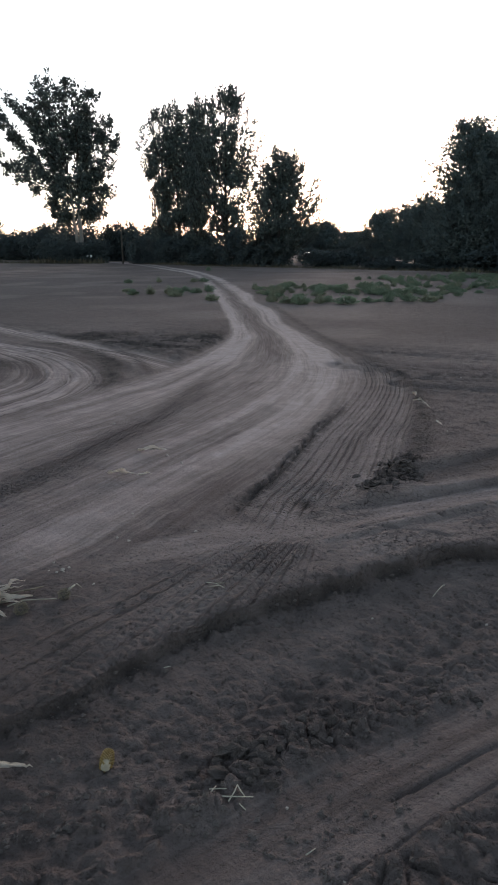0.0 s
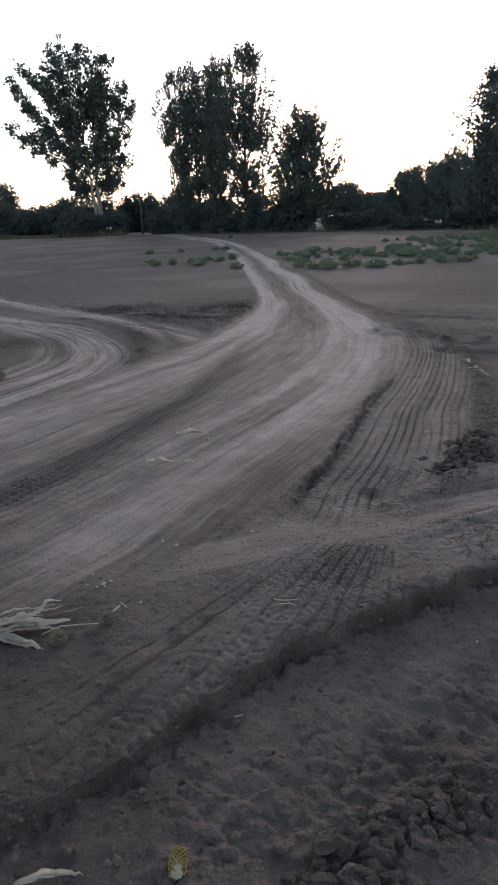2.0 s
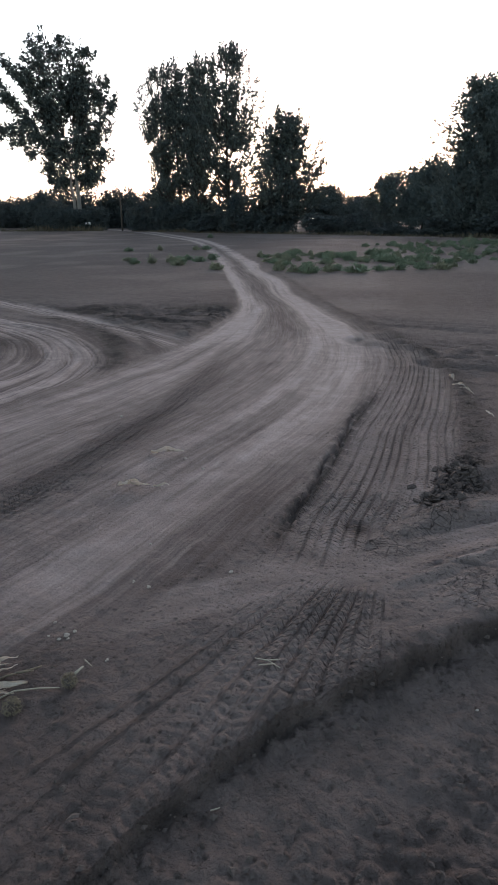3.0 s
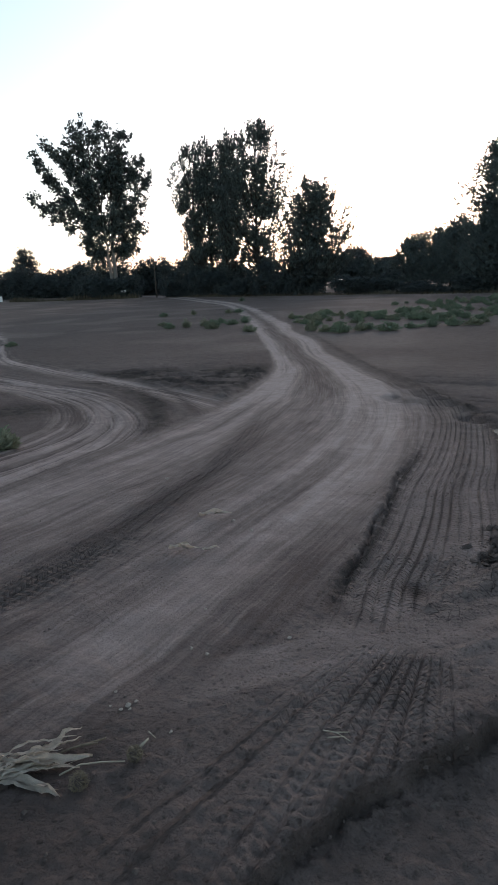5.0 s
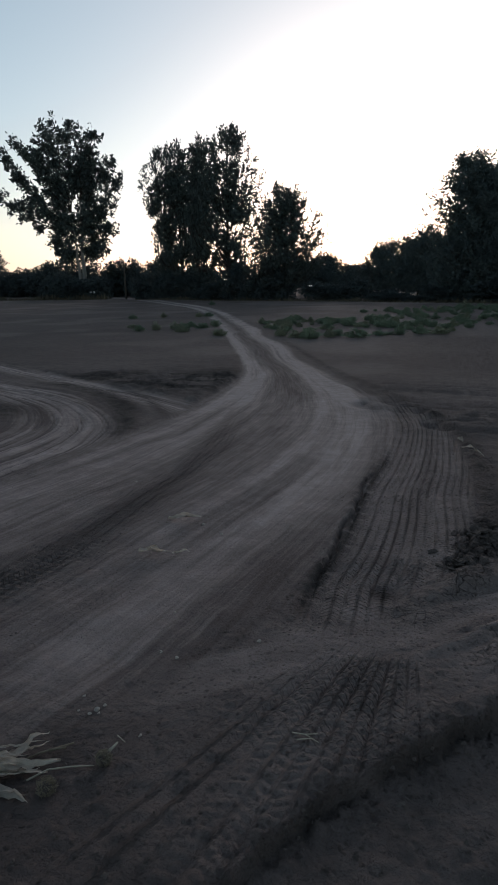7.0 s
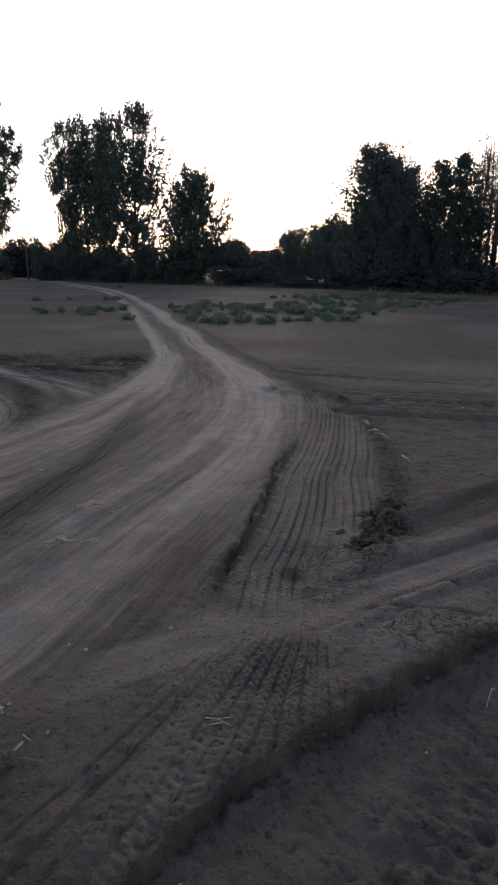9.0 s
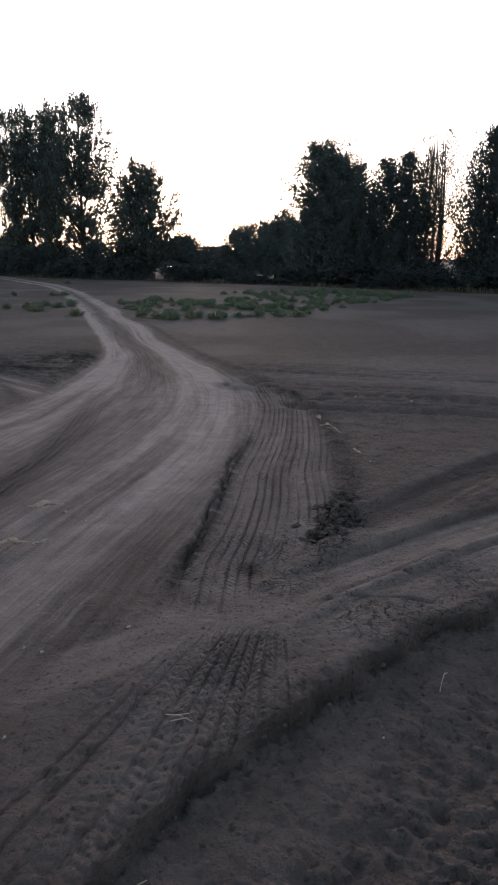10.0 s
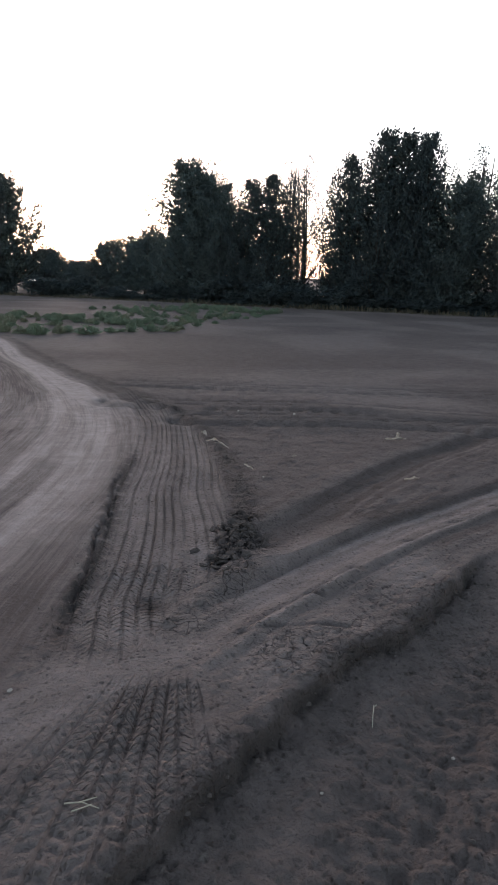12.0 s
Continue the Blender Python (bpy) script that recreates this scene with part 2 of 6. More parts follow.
# ---- mesh helpers ----
def mesh_of(name, verts, faces, material, smooth=False):
    """One mesh from arrays of places and of corners, all faces with as many corners."""
    verts, faces = np.asarray(verts, np.float32), np.asarray(faces, np.int32)
    me = bpy.data.meshes.new(name)
    me.vertices.add(len(verts))
    me.vertices.foreach_set("co", verts.ravel())
    n, k = faces.shape
    me.loops.add(n * k)
    me.loops.foreach_set("vertex_index", faces.ravel())
    me.polygons.add(n)
    me.polygons.foreach_set("loop_start", np.arange(0, n * k, k, dtype=np.int32))
    me.polygons.foreach_set("use_smooth", np.full(n, smooth))
    me.materials.append(material)
    me.update(calc_edges=True)
    return me


def part(name, me, parent, label="", m=None):
    ob = new(name, me)
    ob.parent = parent
    if m is not None:
        ob.matrix_basis = m
    return tagged(ob, label=label)


def tube(path, radii, sides=7):
    """Places and corners of a tapered tube along a path, closed at both ends by a point."""
    path = [Vector(p) for p in path]
    verts, faces = [], []
    for i, p in enumerate(path):
        way = (path[min(i + 1, len(path) - 1)] - path[max(i - 1, 0)]).normalized()
        side = way.cross(Vector((0.31, 0.17, 0.93))).normalized()
        up = way.cross(side)
        for k in range(sides):
            a = 2 * math.pi * k / sides
            verts.append(p + (side * math.cos(a) + up * math.sin(a)) * radii[i])
    for i in range(len(path) - 1):
        for k in range(sides):
            a, b = i * sides + k, i * sides + (k + 1) % sides
            faces.append((a, b, b + sides, a + sides))
    for end, p in ((0, path[0]), ((len(path) - 1) * sides, path[-1])):
        c = len(verts)
        verts.append(p)
        for k in range(sides):
            faces.append((end + k, end + (k + 1) % sides, c, c))
    return verts, faces


def tubes_mesh(name, list_of, material):
    """Several tubes joined into one mesh, by bmesh, so that the caps may be triangles."""
    bm = bmesh.new()
    for path, radii, sides in list_of:
        verts, faces = tube(path, radii, sides)
        made = [bm.verts.new(v) for v in verts]
        for f in faces:
            ids = list(dict.fromkeys(f))
            bm.faces.new([made[i] for i in ids])
    for f in bm.faces:
        f.smooth = True
    return finish(bm, name, material)


def finish(bm, name, material):
    me = bpy.data.meshes.new(name)
    bmesh.ops.recalc_face_normals(bm, faces=bm.faces)
    bm.to_mesh(me)
    bm.free()
    me.materials.append(material)
    return me


def box_into(bm, size, at, bevel=0.0, turn=None):
    made = bmesh.ops.create_cube(bm, size=1.0)["verts"]
    m = Matrix.Translation(at) @ (turn or Matrix()) @ Matrix.Diagonal((*size, 1))
    bmesh.ops.transform(bm, matrix=m, verts=made)
    if bevel:
        edges = list({e for v in made for e in v.link_edges})
        bmesh.ops.bevel(bm, geom=edges, offset=bevel, segments=2, affect="EDGES", profile=0.6)


def box_mesh(name, size, at, material, bevel=0.0, turn=None):
    bm = bmesh.new()
    box_into(bm, size, at, bevel, turn)
    return finish(bm, name, material)


# ---- the lie of the land ----
def curve_through(points, step=6):
    """A smooth line through plan points (Catmull-Rom)."""
    p = np.array(points, float)
    p = np.vstack([2 * p[0] - p[1], p, 2 * p[-1] - p[-2]])
    out = []
    for i in range(1, len(p) - 2):
        for t in np.arange(step) / step:
            a, b, c, d = p[i - 1 : i + 3]
            out.append(0.5 * (2 * b + (c - a) * t + (2 * a - 5 * b + 4 * c - d) * t**2 + (3 * b - a - 3 * c + d) * t**3))
    out.append(p[-2])
    return np.array(out)


def beside(curve, x, y, reach):
    """For each place: its distance to the left of the curve's way, and how far along it lies; 99 where out of reach."""
    u, s = np.full(x.shape, 99.0), np.zeros(x.shape)
    near = np.nonzero((x > curve[:, 0].min() - reach) & (x < curve[:, 0].max() + reach) & (y > curve[:, 1].min() - reach) & (y < curve[:, 1].max() + reach))[0]
    if not len(near):
        return u, s
    px, py = x[near], y[near]
    best, bu, bs, run = np.full(len(near), 1e9), np.full(len(near), 99.0), np.zeros(len(near)), 0.0
    for a, b in zip(curve[:-1], curve[1:]):
        d = b - a
        long = np.hypot(*d)
        if long < 1e-6:
            continue
        d = d / long
        rx, ry = px - a[0], py - a[1]
        t = np.clip(rx * d[0] + ry * d[1], 0, long)
        ox, oy = rx - t * d[0], ry - t * d[1]
        far = np.hypot(ox, oy)
        closer = far < best
        sign = np.where(d[0] * ry - d[1] * rx >= 0, 1.0, -1.0)
        best = np.where(closer, far, best)
        bu = np.where(closer, sign * far, bu)
        bs = np.where(closer, run + t, bs)
        run += long
    u[near], s[near] = bu, bs
    return u, s


def hash2(i, j, seed):
    n = (i * 374761393 + j * 668265263 + seed * 974634777) & 0xFFFFFFFF
    n = ((n ^ (n >> 13)) * 1274126177) & 0xFFFFFFFF
    return ((n ^ (n >> 16)) & 0xFFFF) / 65535.0


def grain(x, y, size, seed=0):
    """Smooth value noise from 0 to 1, its bumps about size metres across."""
    x, y = x / size, y / size
    i, j = np.floor(x).astype(np.int64), np.floor(y).astype(np.int64)
    f, g = x - i, y - j
    f, g = f * f * (3 - 2 * f), g * g * (3 - 2 * g)
    a, b, c, d = (hash2(i + p, j + q, seed) for p, q in ((0, 0), (1, 0), (0, 1), (1, 1)))
    return (a * (1 - f) + b * f) * (1 - g) + (c * (1 - f) + d * f) * g


def cells(x, y, size, seed):
    """Crust broken into cells: 0 in the cracks, rising towards the middle of each piece, and a number of its own for each."""
    x, y = x / size, y / size
    i, j = np.floor(x).astype(np.int64), np.floor(y).astype(np.int64)
    first, second, own = np.full(x.shape, 9.0), np.full(x.shape, 9.0), np.zeros(x.shape)
    for p in (-1, 0, 1):
        for q in (-1, 0, 1):
            cx, cy = i + p + 0.15 + 0.7 * hash2(i + p, j + q, seed), j + q + 0.15 + 0.7 * hash2(i + p, j + q, seed + 1)
            d = np.hypot(x - cx, y - cy)
            closer = d < first
            second = np.where(closer, first, np.minimum(second, d))
            own = np.where(closer, hash2(i + p, j + q, seed + 2), own)
            first = np.where(closer, d, first)
    return second - first, own


def step(a, b, v):
    t = np.clip((v - a) / (b - a), 0, 1)
    return t * t * (3 - 2 * t)


def hump(v, wide):
    return np.exp(-((v / wide) ** 2))


def lie(y):
    """The broad fall of the ground: a gentle slope down from where the walker stands, then a level field."""
    a, b = np.clip(y, -2, 9), np.clip(y - 9, 0, 13)
    return -0.0612 * a - 0.0612 * (b - b * b / 26)


WHEEL_L = curve_through([(-46, 104), (-32.5, 89), (-19, 65), (-12.9, 52.3), (-7.3, 34.5), (-5.6, 28.2), (-4.7, 25), (-3.3, 19.6), (-2.6, 16.2), (-2.35, 12.4), (-2.48, 9.7), (-2.70, 7.7), (-2.93, 6.3), (-3.2, 5.1), (-3.6, 3.6), (-4.2, 1.5), (-5.2, -2), (-6.4, -6)])
WHEEL_R = curve_through([(-44.5, 104.5), (-31, 89.5), (-17.6, 65), (-11.6, 51.6), (-5.7, 33), (-4.45, 28), (-3.05, 23.9), (-2.35, 20.4), (-1.25, 16.6), (-0.45, 13), (-0.15, 10.2), (-0.27, 8), (-0.5, 6.4), (-0.85, 5.1), (-1.15, 3.95), (-1.35, 3.2), (-1.52, 2.7), (-1.8, 1.9), (-2.3, 0.6), (-3.2, -2), (-4.5, -6)])
STEP_EDGE = curve_through([(-3.7, 26), (-1.3, 17.3), (-0.15, 13.3), (0.34, 11), (0.42, 9.6), (0.30, 8.2), (0.13, 7.0), (-0.03, 6.1), (-0.13, 5.2), (-0.24, 4.5), (-0.33, 4.05), (-0.38, 3.45), (-0.46, 3.1)])
TREAD_OUT = curve_through([(-3.2, 26.2), (-0.8, 17.3), (0.3, 13.5), (0.87, 11.1), (1.13, 8.8), (1.05, 7), (0.9, 5.7), (0.69, 4.7), (0.45, 4.1), (0.2, 3.74)])
BANK = curve_through([(3.2, 4.75), (2.0, 3.95), (1.28, 3.41), (1.12, 3.28), (0.9, 3.2), (0.6, 2.95), (0.3, 2.7), (0.13, 2.55), (-0.02, 2.4), (-0.16, 2.29), (-0.3, 2.12), (-0.42, 1.93), (-0.52, 1.78), (-0.76, 1.44), (-1.2, 0.9)])
CROSS_A = curve_through([(9, 9.6), (6.5, 8.5), (4.8, 7.66), (3.54, 6.9), (2.7, 6.27), (1.85, 5.5), (1.37, 5.0), (0.95, 4.65)])
CROSS_M = curve_through([(8, 7.5), (5.2, 6.25), (3.2, 5.3), (2.55, 4.97), (1.87, 4.62), (1.28, 4.27), (0.86, 3.98), (0.52, 3.74), (0.2, 3.46), (-0.3, 3.16), (-0.83, 2.82), (-1.3, 2.4), (-1.9, 1.6), (-2.6, 0.4)])
CROSS_D = curve_through([(2.8, 4.6), (1.9, 3.85), (1.43, 3.52), (1.23, 3.40), (1.09, 3.40), (0.88, 3.47), (0.66, 3.51), (0.48, 3.49)])
RIDGE = curve_through([(2.2, 3.5), (1.55, 2.85), (1.03, 2.36), (0.79, 2.07), (0.59, 1.88), (0.43, 1.78), (0.24, 1.62), (0.09, 1.5), (-0.05, 1.35), (-0.35, 1.05)])
NEAR_WHEEL = curve_through([(2.6, 3.2), (1.6, 2.35), (0.93, 1.76), (0.65, 1.52), (0.44, 1.32), (0.22, 1.1), (-0.1, 0.75)])
SIDE_T = curve_through([(-25, 36.5), (-22.8, 33.9), (-17.6, 26.7), (-14.2, 21.6), (-12.2, 19.2), (-10.4, 17.7), (-7.5, 15.2), (-5.18, 13.1), (-3.41, 11.4), (-2.6, 10.2), (-2.2, 8.8), (-2.1, 7)])
SIDE_M = curve_through([(-16.5, 20.4), (-14.5, 18.5), (-12.2, 16.6), (-9.9, 15.0), (-8.17, 13.76), (-6.79, 12.76), (-5.66, 11.76), (-4.47, 10.15), (-3.88, 9.03), (-3.66, 8.17), (-3.55, 7.3), (-3.6, 6.5), (-3.8, 5.2), (-4.2, 3.5)])
SIDE_N = curve_through([(-13, 16.2), (-10.4, 14.6), (-8.6, 13.6), (-7.14, 12.5), (-5.78, 11.2), (-4.93, 9.96), (-4.48, 8.91), (-4.34, 8.07), (-4.3, 7.22), (-4.45, 6.2), (-4.9, 4.5), (-5.8, 2)])
DARK_SOIL = curve_through([(-7.9, 15.0), (-7.5, 14.66), (-6.18, 13.66), (-5.0, 12.4), (-4.15, 10.96), (-3.5, 9.4), (-3.2, 8.6)])
DARK_STREAK = curve_through([(-2.2, 13), (-1.95, 10.5), (-1.75, 8.2), (-1.75, 6.9), (-1.83, 5.8), (-1.93, 4.4), (-2.08, 3.7), (-2.4, 2.6), (-2.9, 1.2)])
FURROW_1 = curve_through([(14, 6.0), (9, 7.6), (5.65, 8.9), (3.8, 10.3), (1.5, 11.1), (0.6, 11.6)])
FURROW_2 = curve_through([(18, 9.2), (11, 10.3), (7.3, 11.3), (3.1, 13.1), (0.6, 14.2)])
FURROW_3 = curve_through([(12, 6.9), (8, 7.3), (5.5, 8.0), (3.6, 9.0), (1.6, 9.6)])
DENTS = [(1.84, 4.43), (2.37, 4.74), (1.31, 4.06), (0.96, 3.81), (2.9, 5.02)]


def land(x, y):
    """Height, pale dust, moisture together with painted shade, and crumbliness of the soil at each place of the plan.
    """
    x, y = np.asarray(x, float), np.asarray(y, float)
    z = lie(y)
    near = 1 - step(14, 40, np.hypot(x, y))
    near2 = 1 - step(5, 16, np.hypot(x, y))
    # the open field: soft swells, crumbs
    crust, piece = cells(x + 0.02 * grain(x, y, 0.05, 140), y + 0.02 * grain(x, y, 0.05, 141), 0.075, 142)
    crust = step(0.03, 0.22, crust)
    z = z + 0.03 * (grain(x, y, 6.0, 1) - 0.5) * step(6, 14, np.hypot(x, y)) + 0.022 * (grain(x, y, 0.9, 2) - 0.5) + 0.012 * (grain(x, y, 0.23, 3) - 0.5) * near
    lump = 0.008 * (grain(x, y, 0.075, 4) - 0.5) + 0.012 * (grain(x, y, 0.034, 5) - 0.5) * (1 - step(2.5, 5, np.hypot(x, y)))
    rough = np.full(x.shape, 0.8)
    dust = 0.10 + 0.16 * step(0.45, 0.8, grain(x, y, 2.5, 6))
    moist_shade = 0.16 * step(0.5, 0.85, grain(x, y, 3.2, 7))
    crumb = 0.25 * step(0.5, 0.8, grain(x, y, 0.8, 8))
    # the road: two pale wheel paths, worn lengthwise
    ul, sl = beside(WHEEL_L, x, y, 6)
    ur, sr = beside(WHEEL_R, x, y, 6)
    wheel_gap = np.clip(ul - ur, 0.9, 4.0)
    v = np.where(np.abs(ul) < 90, -ur / wheel_gap, 9.0)  # 0 on the right wheel path, 1 on the left
    along = sr
    v_near = -0.44 + 0.20 * (1 - step(2, 3.6, y)) + 0.07 * (grain(along, v * 0, 1.3, 10) - 0.5)
    on_road = step(v_near, v_near + 0.22, v) * (1 - step(1.12, 1.32 + 0.1 * grain(along, v * 0, 1.1, 9), v))
    u_road = v * 2.2
    streak = grain(u_road * 4.5, along * 0.22, 1.0, 11) * 0.60 + grain(u_road * 15, along * 0.40, 1.0, 12) * 0.40
    streak_l = grain(u_road * 11, along * 0.45, 1.0, 13)
    patch = 0.72 + 0.45 * grain(x, y, 1.7, 15)
    farther = step(11, 20, y)
    path_l, path_r = hump(ul + 0.05, 0.55 - 0.2 * farther), hump(ur, 0.60 - 0.24 * farther)
    bend_on = step(8.5, 13, y)
    broad = on_road * (0.36 - 0.22 * bend_on + (0.30 + 0.56 * bend_on) * np.clip(path_l + path_r, 0, 1)) * (0.50 + 1.0 * step(0.10, 0.90, streak)) * patch * 1.06
    dust = np.maximum(dust * (1 - on_road), broad * (0.64 + 0.46 * step(2.5, 8, y)))
    z -= 0.030 * hump(ul, 0.33) + 0.030 * hump(ur, 0.36)
    z += 0.014 * on_road * (streak - 0.5) + 0.006 * on_road * (streak_l - 0.5)
    away = np.hypot(x, y)
    z += np.clip(on_road, 0, 1) * (0.013 * (1 - step(4, 8, away)) * (grain(0.8 * x + 0.6 * y, 0.8 * y - 0.6 * x, 0.12, 114) - 0.5) + 0.010 * (1 - step(2.6, 4.5, away)) * (grain(0.6 * x - 0.8 * y, 0.6 * y + 0.8 * x, 0.055, 115) - 0.5))
    rough *= 1 - 0.60 * np.clip(on_road, 0, 1)
    moist_shade *= 1 - on_road
    uk, sk = beside(DARK_STREAK, x, y, 2)
    band = hump(uk + 0.03, 0.21) * (np.abs(uk) < 1.5) * (1 - step(7.5, 11, y)) * step(1.5, 3.0, y)
    between = band * (0.75 + 0.5 * grain(uk * 7, sk * 0.5, 1.0, 113)) + 0.95 * hump(v - 0.5, 0.24) * step(10, 13.5, y) * (1 - step(45, 60, y))
    dust = dust * (1 - 0.78 * np.clip(between, 0, 1))
    moist_shade = np.maximum(moist_shade, 0.08 * np.clip(band, 0, 1))
    rough += 0.8 * np.clip(between, 0, 1)
    # ragged earth along the outside of the bend
    uo, so = beside(TREAD_OUT, x, y, 3)
    z += 0.035 * hump(uo - 0.10, 0.09) * grain(x, y, 0.18, 16) * near
    moist_shade = np.maximum(moist_shade, 0.55 * hump(uo - 0.12, 0.14) * grain(x, y, 0.3, 17))
    crumb = np.maximum(crumb, hump(uo - 0.1, 0.12))
    rough += 1.3 * hump(uo - 0.1, 0.12)
    # tyre-printed strip between the road and that edge
    ue, se = beside(STEP_EDGE, x, y, 2.2)
    strip = step(0.02, 0.10, ue) * (1 - step(-0.12, 0.05, uo)) * (np.abs(ue) < 2.0) * (np.abs(uo) < 2.5) * step(3.2, 3.7, y) * (1 - step(14, 24, y))
    bend = ue + 0.02 * (grain(se, ue, 1.1, 18) - 0.5) + 0.07 * (grain(ue * 4, se * 0.12, 1.0, 118) - 0.5)
    tread = 1 - step(0.05, 0.60, np.abs(((bend / 0.066 + 0.5) % 1.0) - 0.5) * 2)
    kept = step(0.34, 0.66, grain(bend * 6, se * 1.0, 1.0, 119)) * (1 - 0.8 * step(7, 12, y))
    lugs = 1 - step(0.1, 0.7, np.abs((((se + 0.6 * np.abs(((bend / 0.132) % 1.0) - 0.5) * 0.132) / 0.055) % 1.0) - 0.5) * 2)
    z += strip * (0.020 * (grain(bend * 4, se * 0.4, 1.0, 19) - 0.5) - 0.0075 * tread * (0.25 + 0.75 * kept) - 0.008 * lugs * (1 - tread) * step(0.35, 0.6, grain(x, y, 0.7, 120)))
    z -= 0.018 * strip
    worn_strip = np.clip(strip, 0, 1) * (1 - 0.7 * step(8.5, 13, y))
    dust = dust * (1 - worn_strip) + worn_strip * (0.36 + 0.34 * grain(bend * 12, se * 0.35, 1.0, 21)) * 0.9
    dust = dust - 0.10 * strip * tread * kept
    # strip grooves darker, painted shade over loose soil
    moist_shade = np.maximum(moist_shade, 0.20 * strip * tread * kept)
    # torn step at the strip's inner edge
    tear = hump(ue - 0.015 - 0.05 * (grain(se, ue * 0, 0.45, 22) - 0.5) - 0.03 * (grain(x, y, 0.05, 322) - 0.5), 0.013 + 0.018 * grain(se, ue * 0, 0.35, 122)) * step(3.4, 3.9, y) * (1 - step(6.6, 7.3, y))
    z -= tear * (0.030 + 0.030 * grain(x, y, 0.05, 23)) - 0.009 * hump(ue - 0.035, 0.05) * crust * step(0.4, 0.7, piece) * step(3.4, 3.9, y) * (1 - step(6.6, 7.3, y))
    z += 0.005 * hump(ue + 0.05, 0.03) * (np.abs(ue) < 1)
    # dark crumbs in the tear, with its shadow painted along the crack
    moist_shade = np.maximum(moist_shade, 0.85 * tear * (0.55 + 0.45 * grain(x, y, 0.07, 24)))
    crumbled = hump(ue - 0.055, 0.075) * (np.abs(ue) < 1) * step(3.4, 4.0, y) * (1 - step(7.0, 8.2, y))
    moist_shade = np.maximum(moist_shade, 0.72 * crumbled * step(0.30, 0.62, grain(x, y, 0.045, 324) + 0.25 * crumbled))
    z += 0.012 * crumbled * (grain(x, y, 0.04, 325) - 0.5)
    rough += 1.5 * tear
    pit = hump(np.hypot(x - 0.10, (y - 3.92) * 0.6), 0.07)
    z -= 0.02 * pit
    # dark spot over the small hollow
    moist_shade = np.maximum(moist_shade, 0.8 * pit)
    # clods turned up where the strip meets the crossing path
    corner = np.maximum.reduce([x - 0.96, 0.61 * (x - 0.93) - 0.79 * (y - 4.58), -0.94 * (x - 0.83) + 0.35 * (y - 5.31), 0.86 * (x - 0.97) + 0.50 * (y - 5.07)]) + 0.12 * (grain(x, y, 0.13, 125) - 0.5)
    spot = 1 - step(-0.06, 0.03, corner)
    turned, own = cells(x + 0.03 * grain(x, y, 0.06, 144), y + 0.03 * grain(x, y, 0.06, 145), 0.070, 146)
    turned = step(0.04, 0.30, turned)
    flake = grain(x * 0.8 + y, y - x, 0.055, 25)
    z += np.clip(spot, 0, 1) * (0.03 * (flake - 0.45) + 0.030 * turned * (0.2 + own) - 0.020)
    # dark patch, darkest in the gaps between the clods
    moist_shade = np.maximum(moist_shade, np.clip(0.85 * spot * (1.15 - 0.6 * turned), 0, 0.9))
    crumb = np.maximum(crumb, np.clip(spot, 0, 1))
    # smooth wheel paths that cross from the field on the right
    um, sm = beside(CROSS_M, x, y, 2.5)
    run_out = step(-0.1, 0.8, x)
    swerve = step(-1.3, -0.5, x)
    lane = (1 - step(0.11, 0.20, np.abs(um))) * (np.abs(um) < 2)
    groove = 0.5 * grain(um * 14, sm * 0.35, 1.0, 127) + 0.5 * grain(um * 32, sm * 0.4, 1.0, 227)
    z += run_out * (-0.034 * step(-0.23, -0.17, um) * (1 - step(0.02, 0.22, um)) * (np.abs(um) < 2) + 0.018 * hump(um - 0.205, 0.025) * (0.35 + 0.9 * grain(sm, um * 0, 0.6, 26)) + 0.013 * hump(um + 0.20, 0.03) * (0.4 + 0.8 * grain(sm, um * 0, 0.8, 126)))
    z += run_out * hump(um, 0.55) * 0.032 * (groove - 0.5) * (np.abs(um) < 2)
    z -= run_out * (0.014 * hump(um + 0.135, 0.014) + 0.012 * hump(um - 0.155, 0.014)) * step(0.35, 0.6, grain(sm, um * 0, 0.9, 27))
    z -= run_out * 0.010 * hump(um - 0.27, 0.03)
    # rut edges darkened in colour for the shade of their relief
    moist_shade = np.maximum(moist_shade, run_out * 0.45 * (hump(um - 0.26, 0.035) + hump(um + 0.15, 0.03)) * grain(sm, um * 0, 0.7, 128))
    dust = np.maximum(dust, swerve * 0.50 * lane * (0.55 + 0.7 * grain(um * 12, sm * 0.4, 1.0, 28)))
    for px, py in DENTS:
        dent = hump(np.hypot((x - px) * 0.9 + (y - py) * 0.3, (y - py) * 0.9) + 0.02 * (grain(x, y, 0.04, 228) - 0.5), 0.035)
        z -= 0.030 * dent
        # the dent's inner shade goes into the colour too
        moist_shade = np.maximum(moist_shade, 0.8 * dent)
    # near ridge paled along its crest, painted as if lit
    dust = np.maximum(dust, 0.55 * hump(um - 0.20, 0.035) * run_out)
    rough *= 1 - 0.7 * np.clip(lane * swerve, 0, 1)
    dust = dust + run_out * hump(um, 0.55) * (np.abs(um) < 2) * 0.26 * (step(0.42, 0.60, grain(um * 22, sm * 0.28, 1.0, 328)) - 0.45)
    ua, sa = beside(CROSS_A, x, y, 2.5)
    dust = dust + step(0.3, 1.1, x) * hump(ua, 0.45) * (np.abs(ua) < 2) * 0.20 * (step(0.42, 0.60, grain(ua * 18, sa * 0.28, 1.0, 329)) - 0.45)
    fades = step(0.3, 1.1, x)
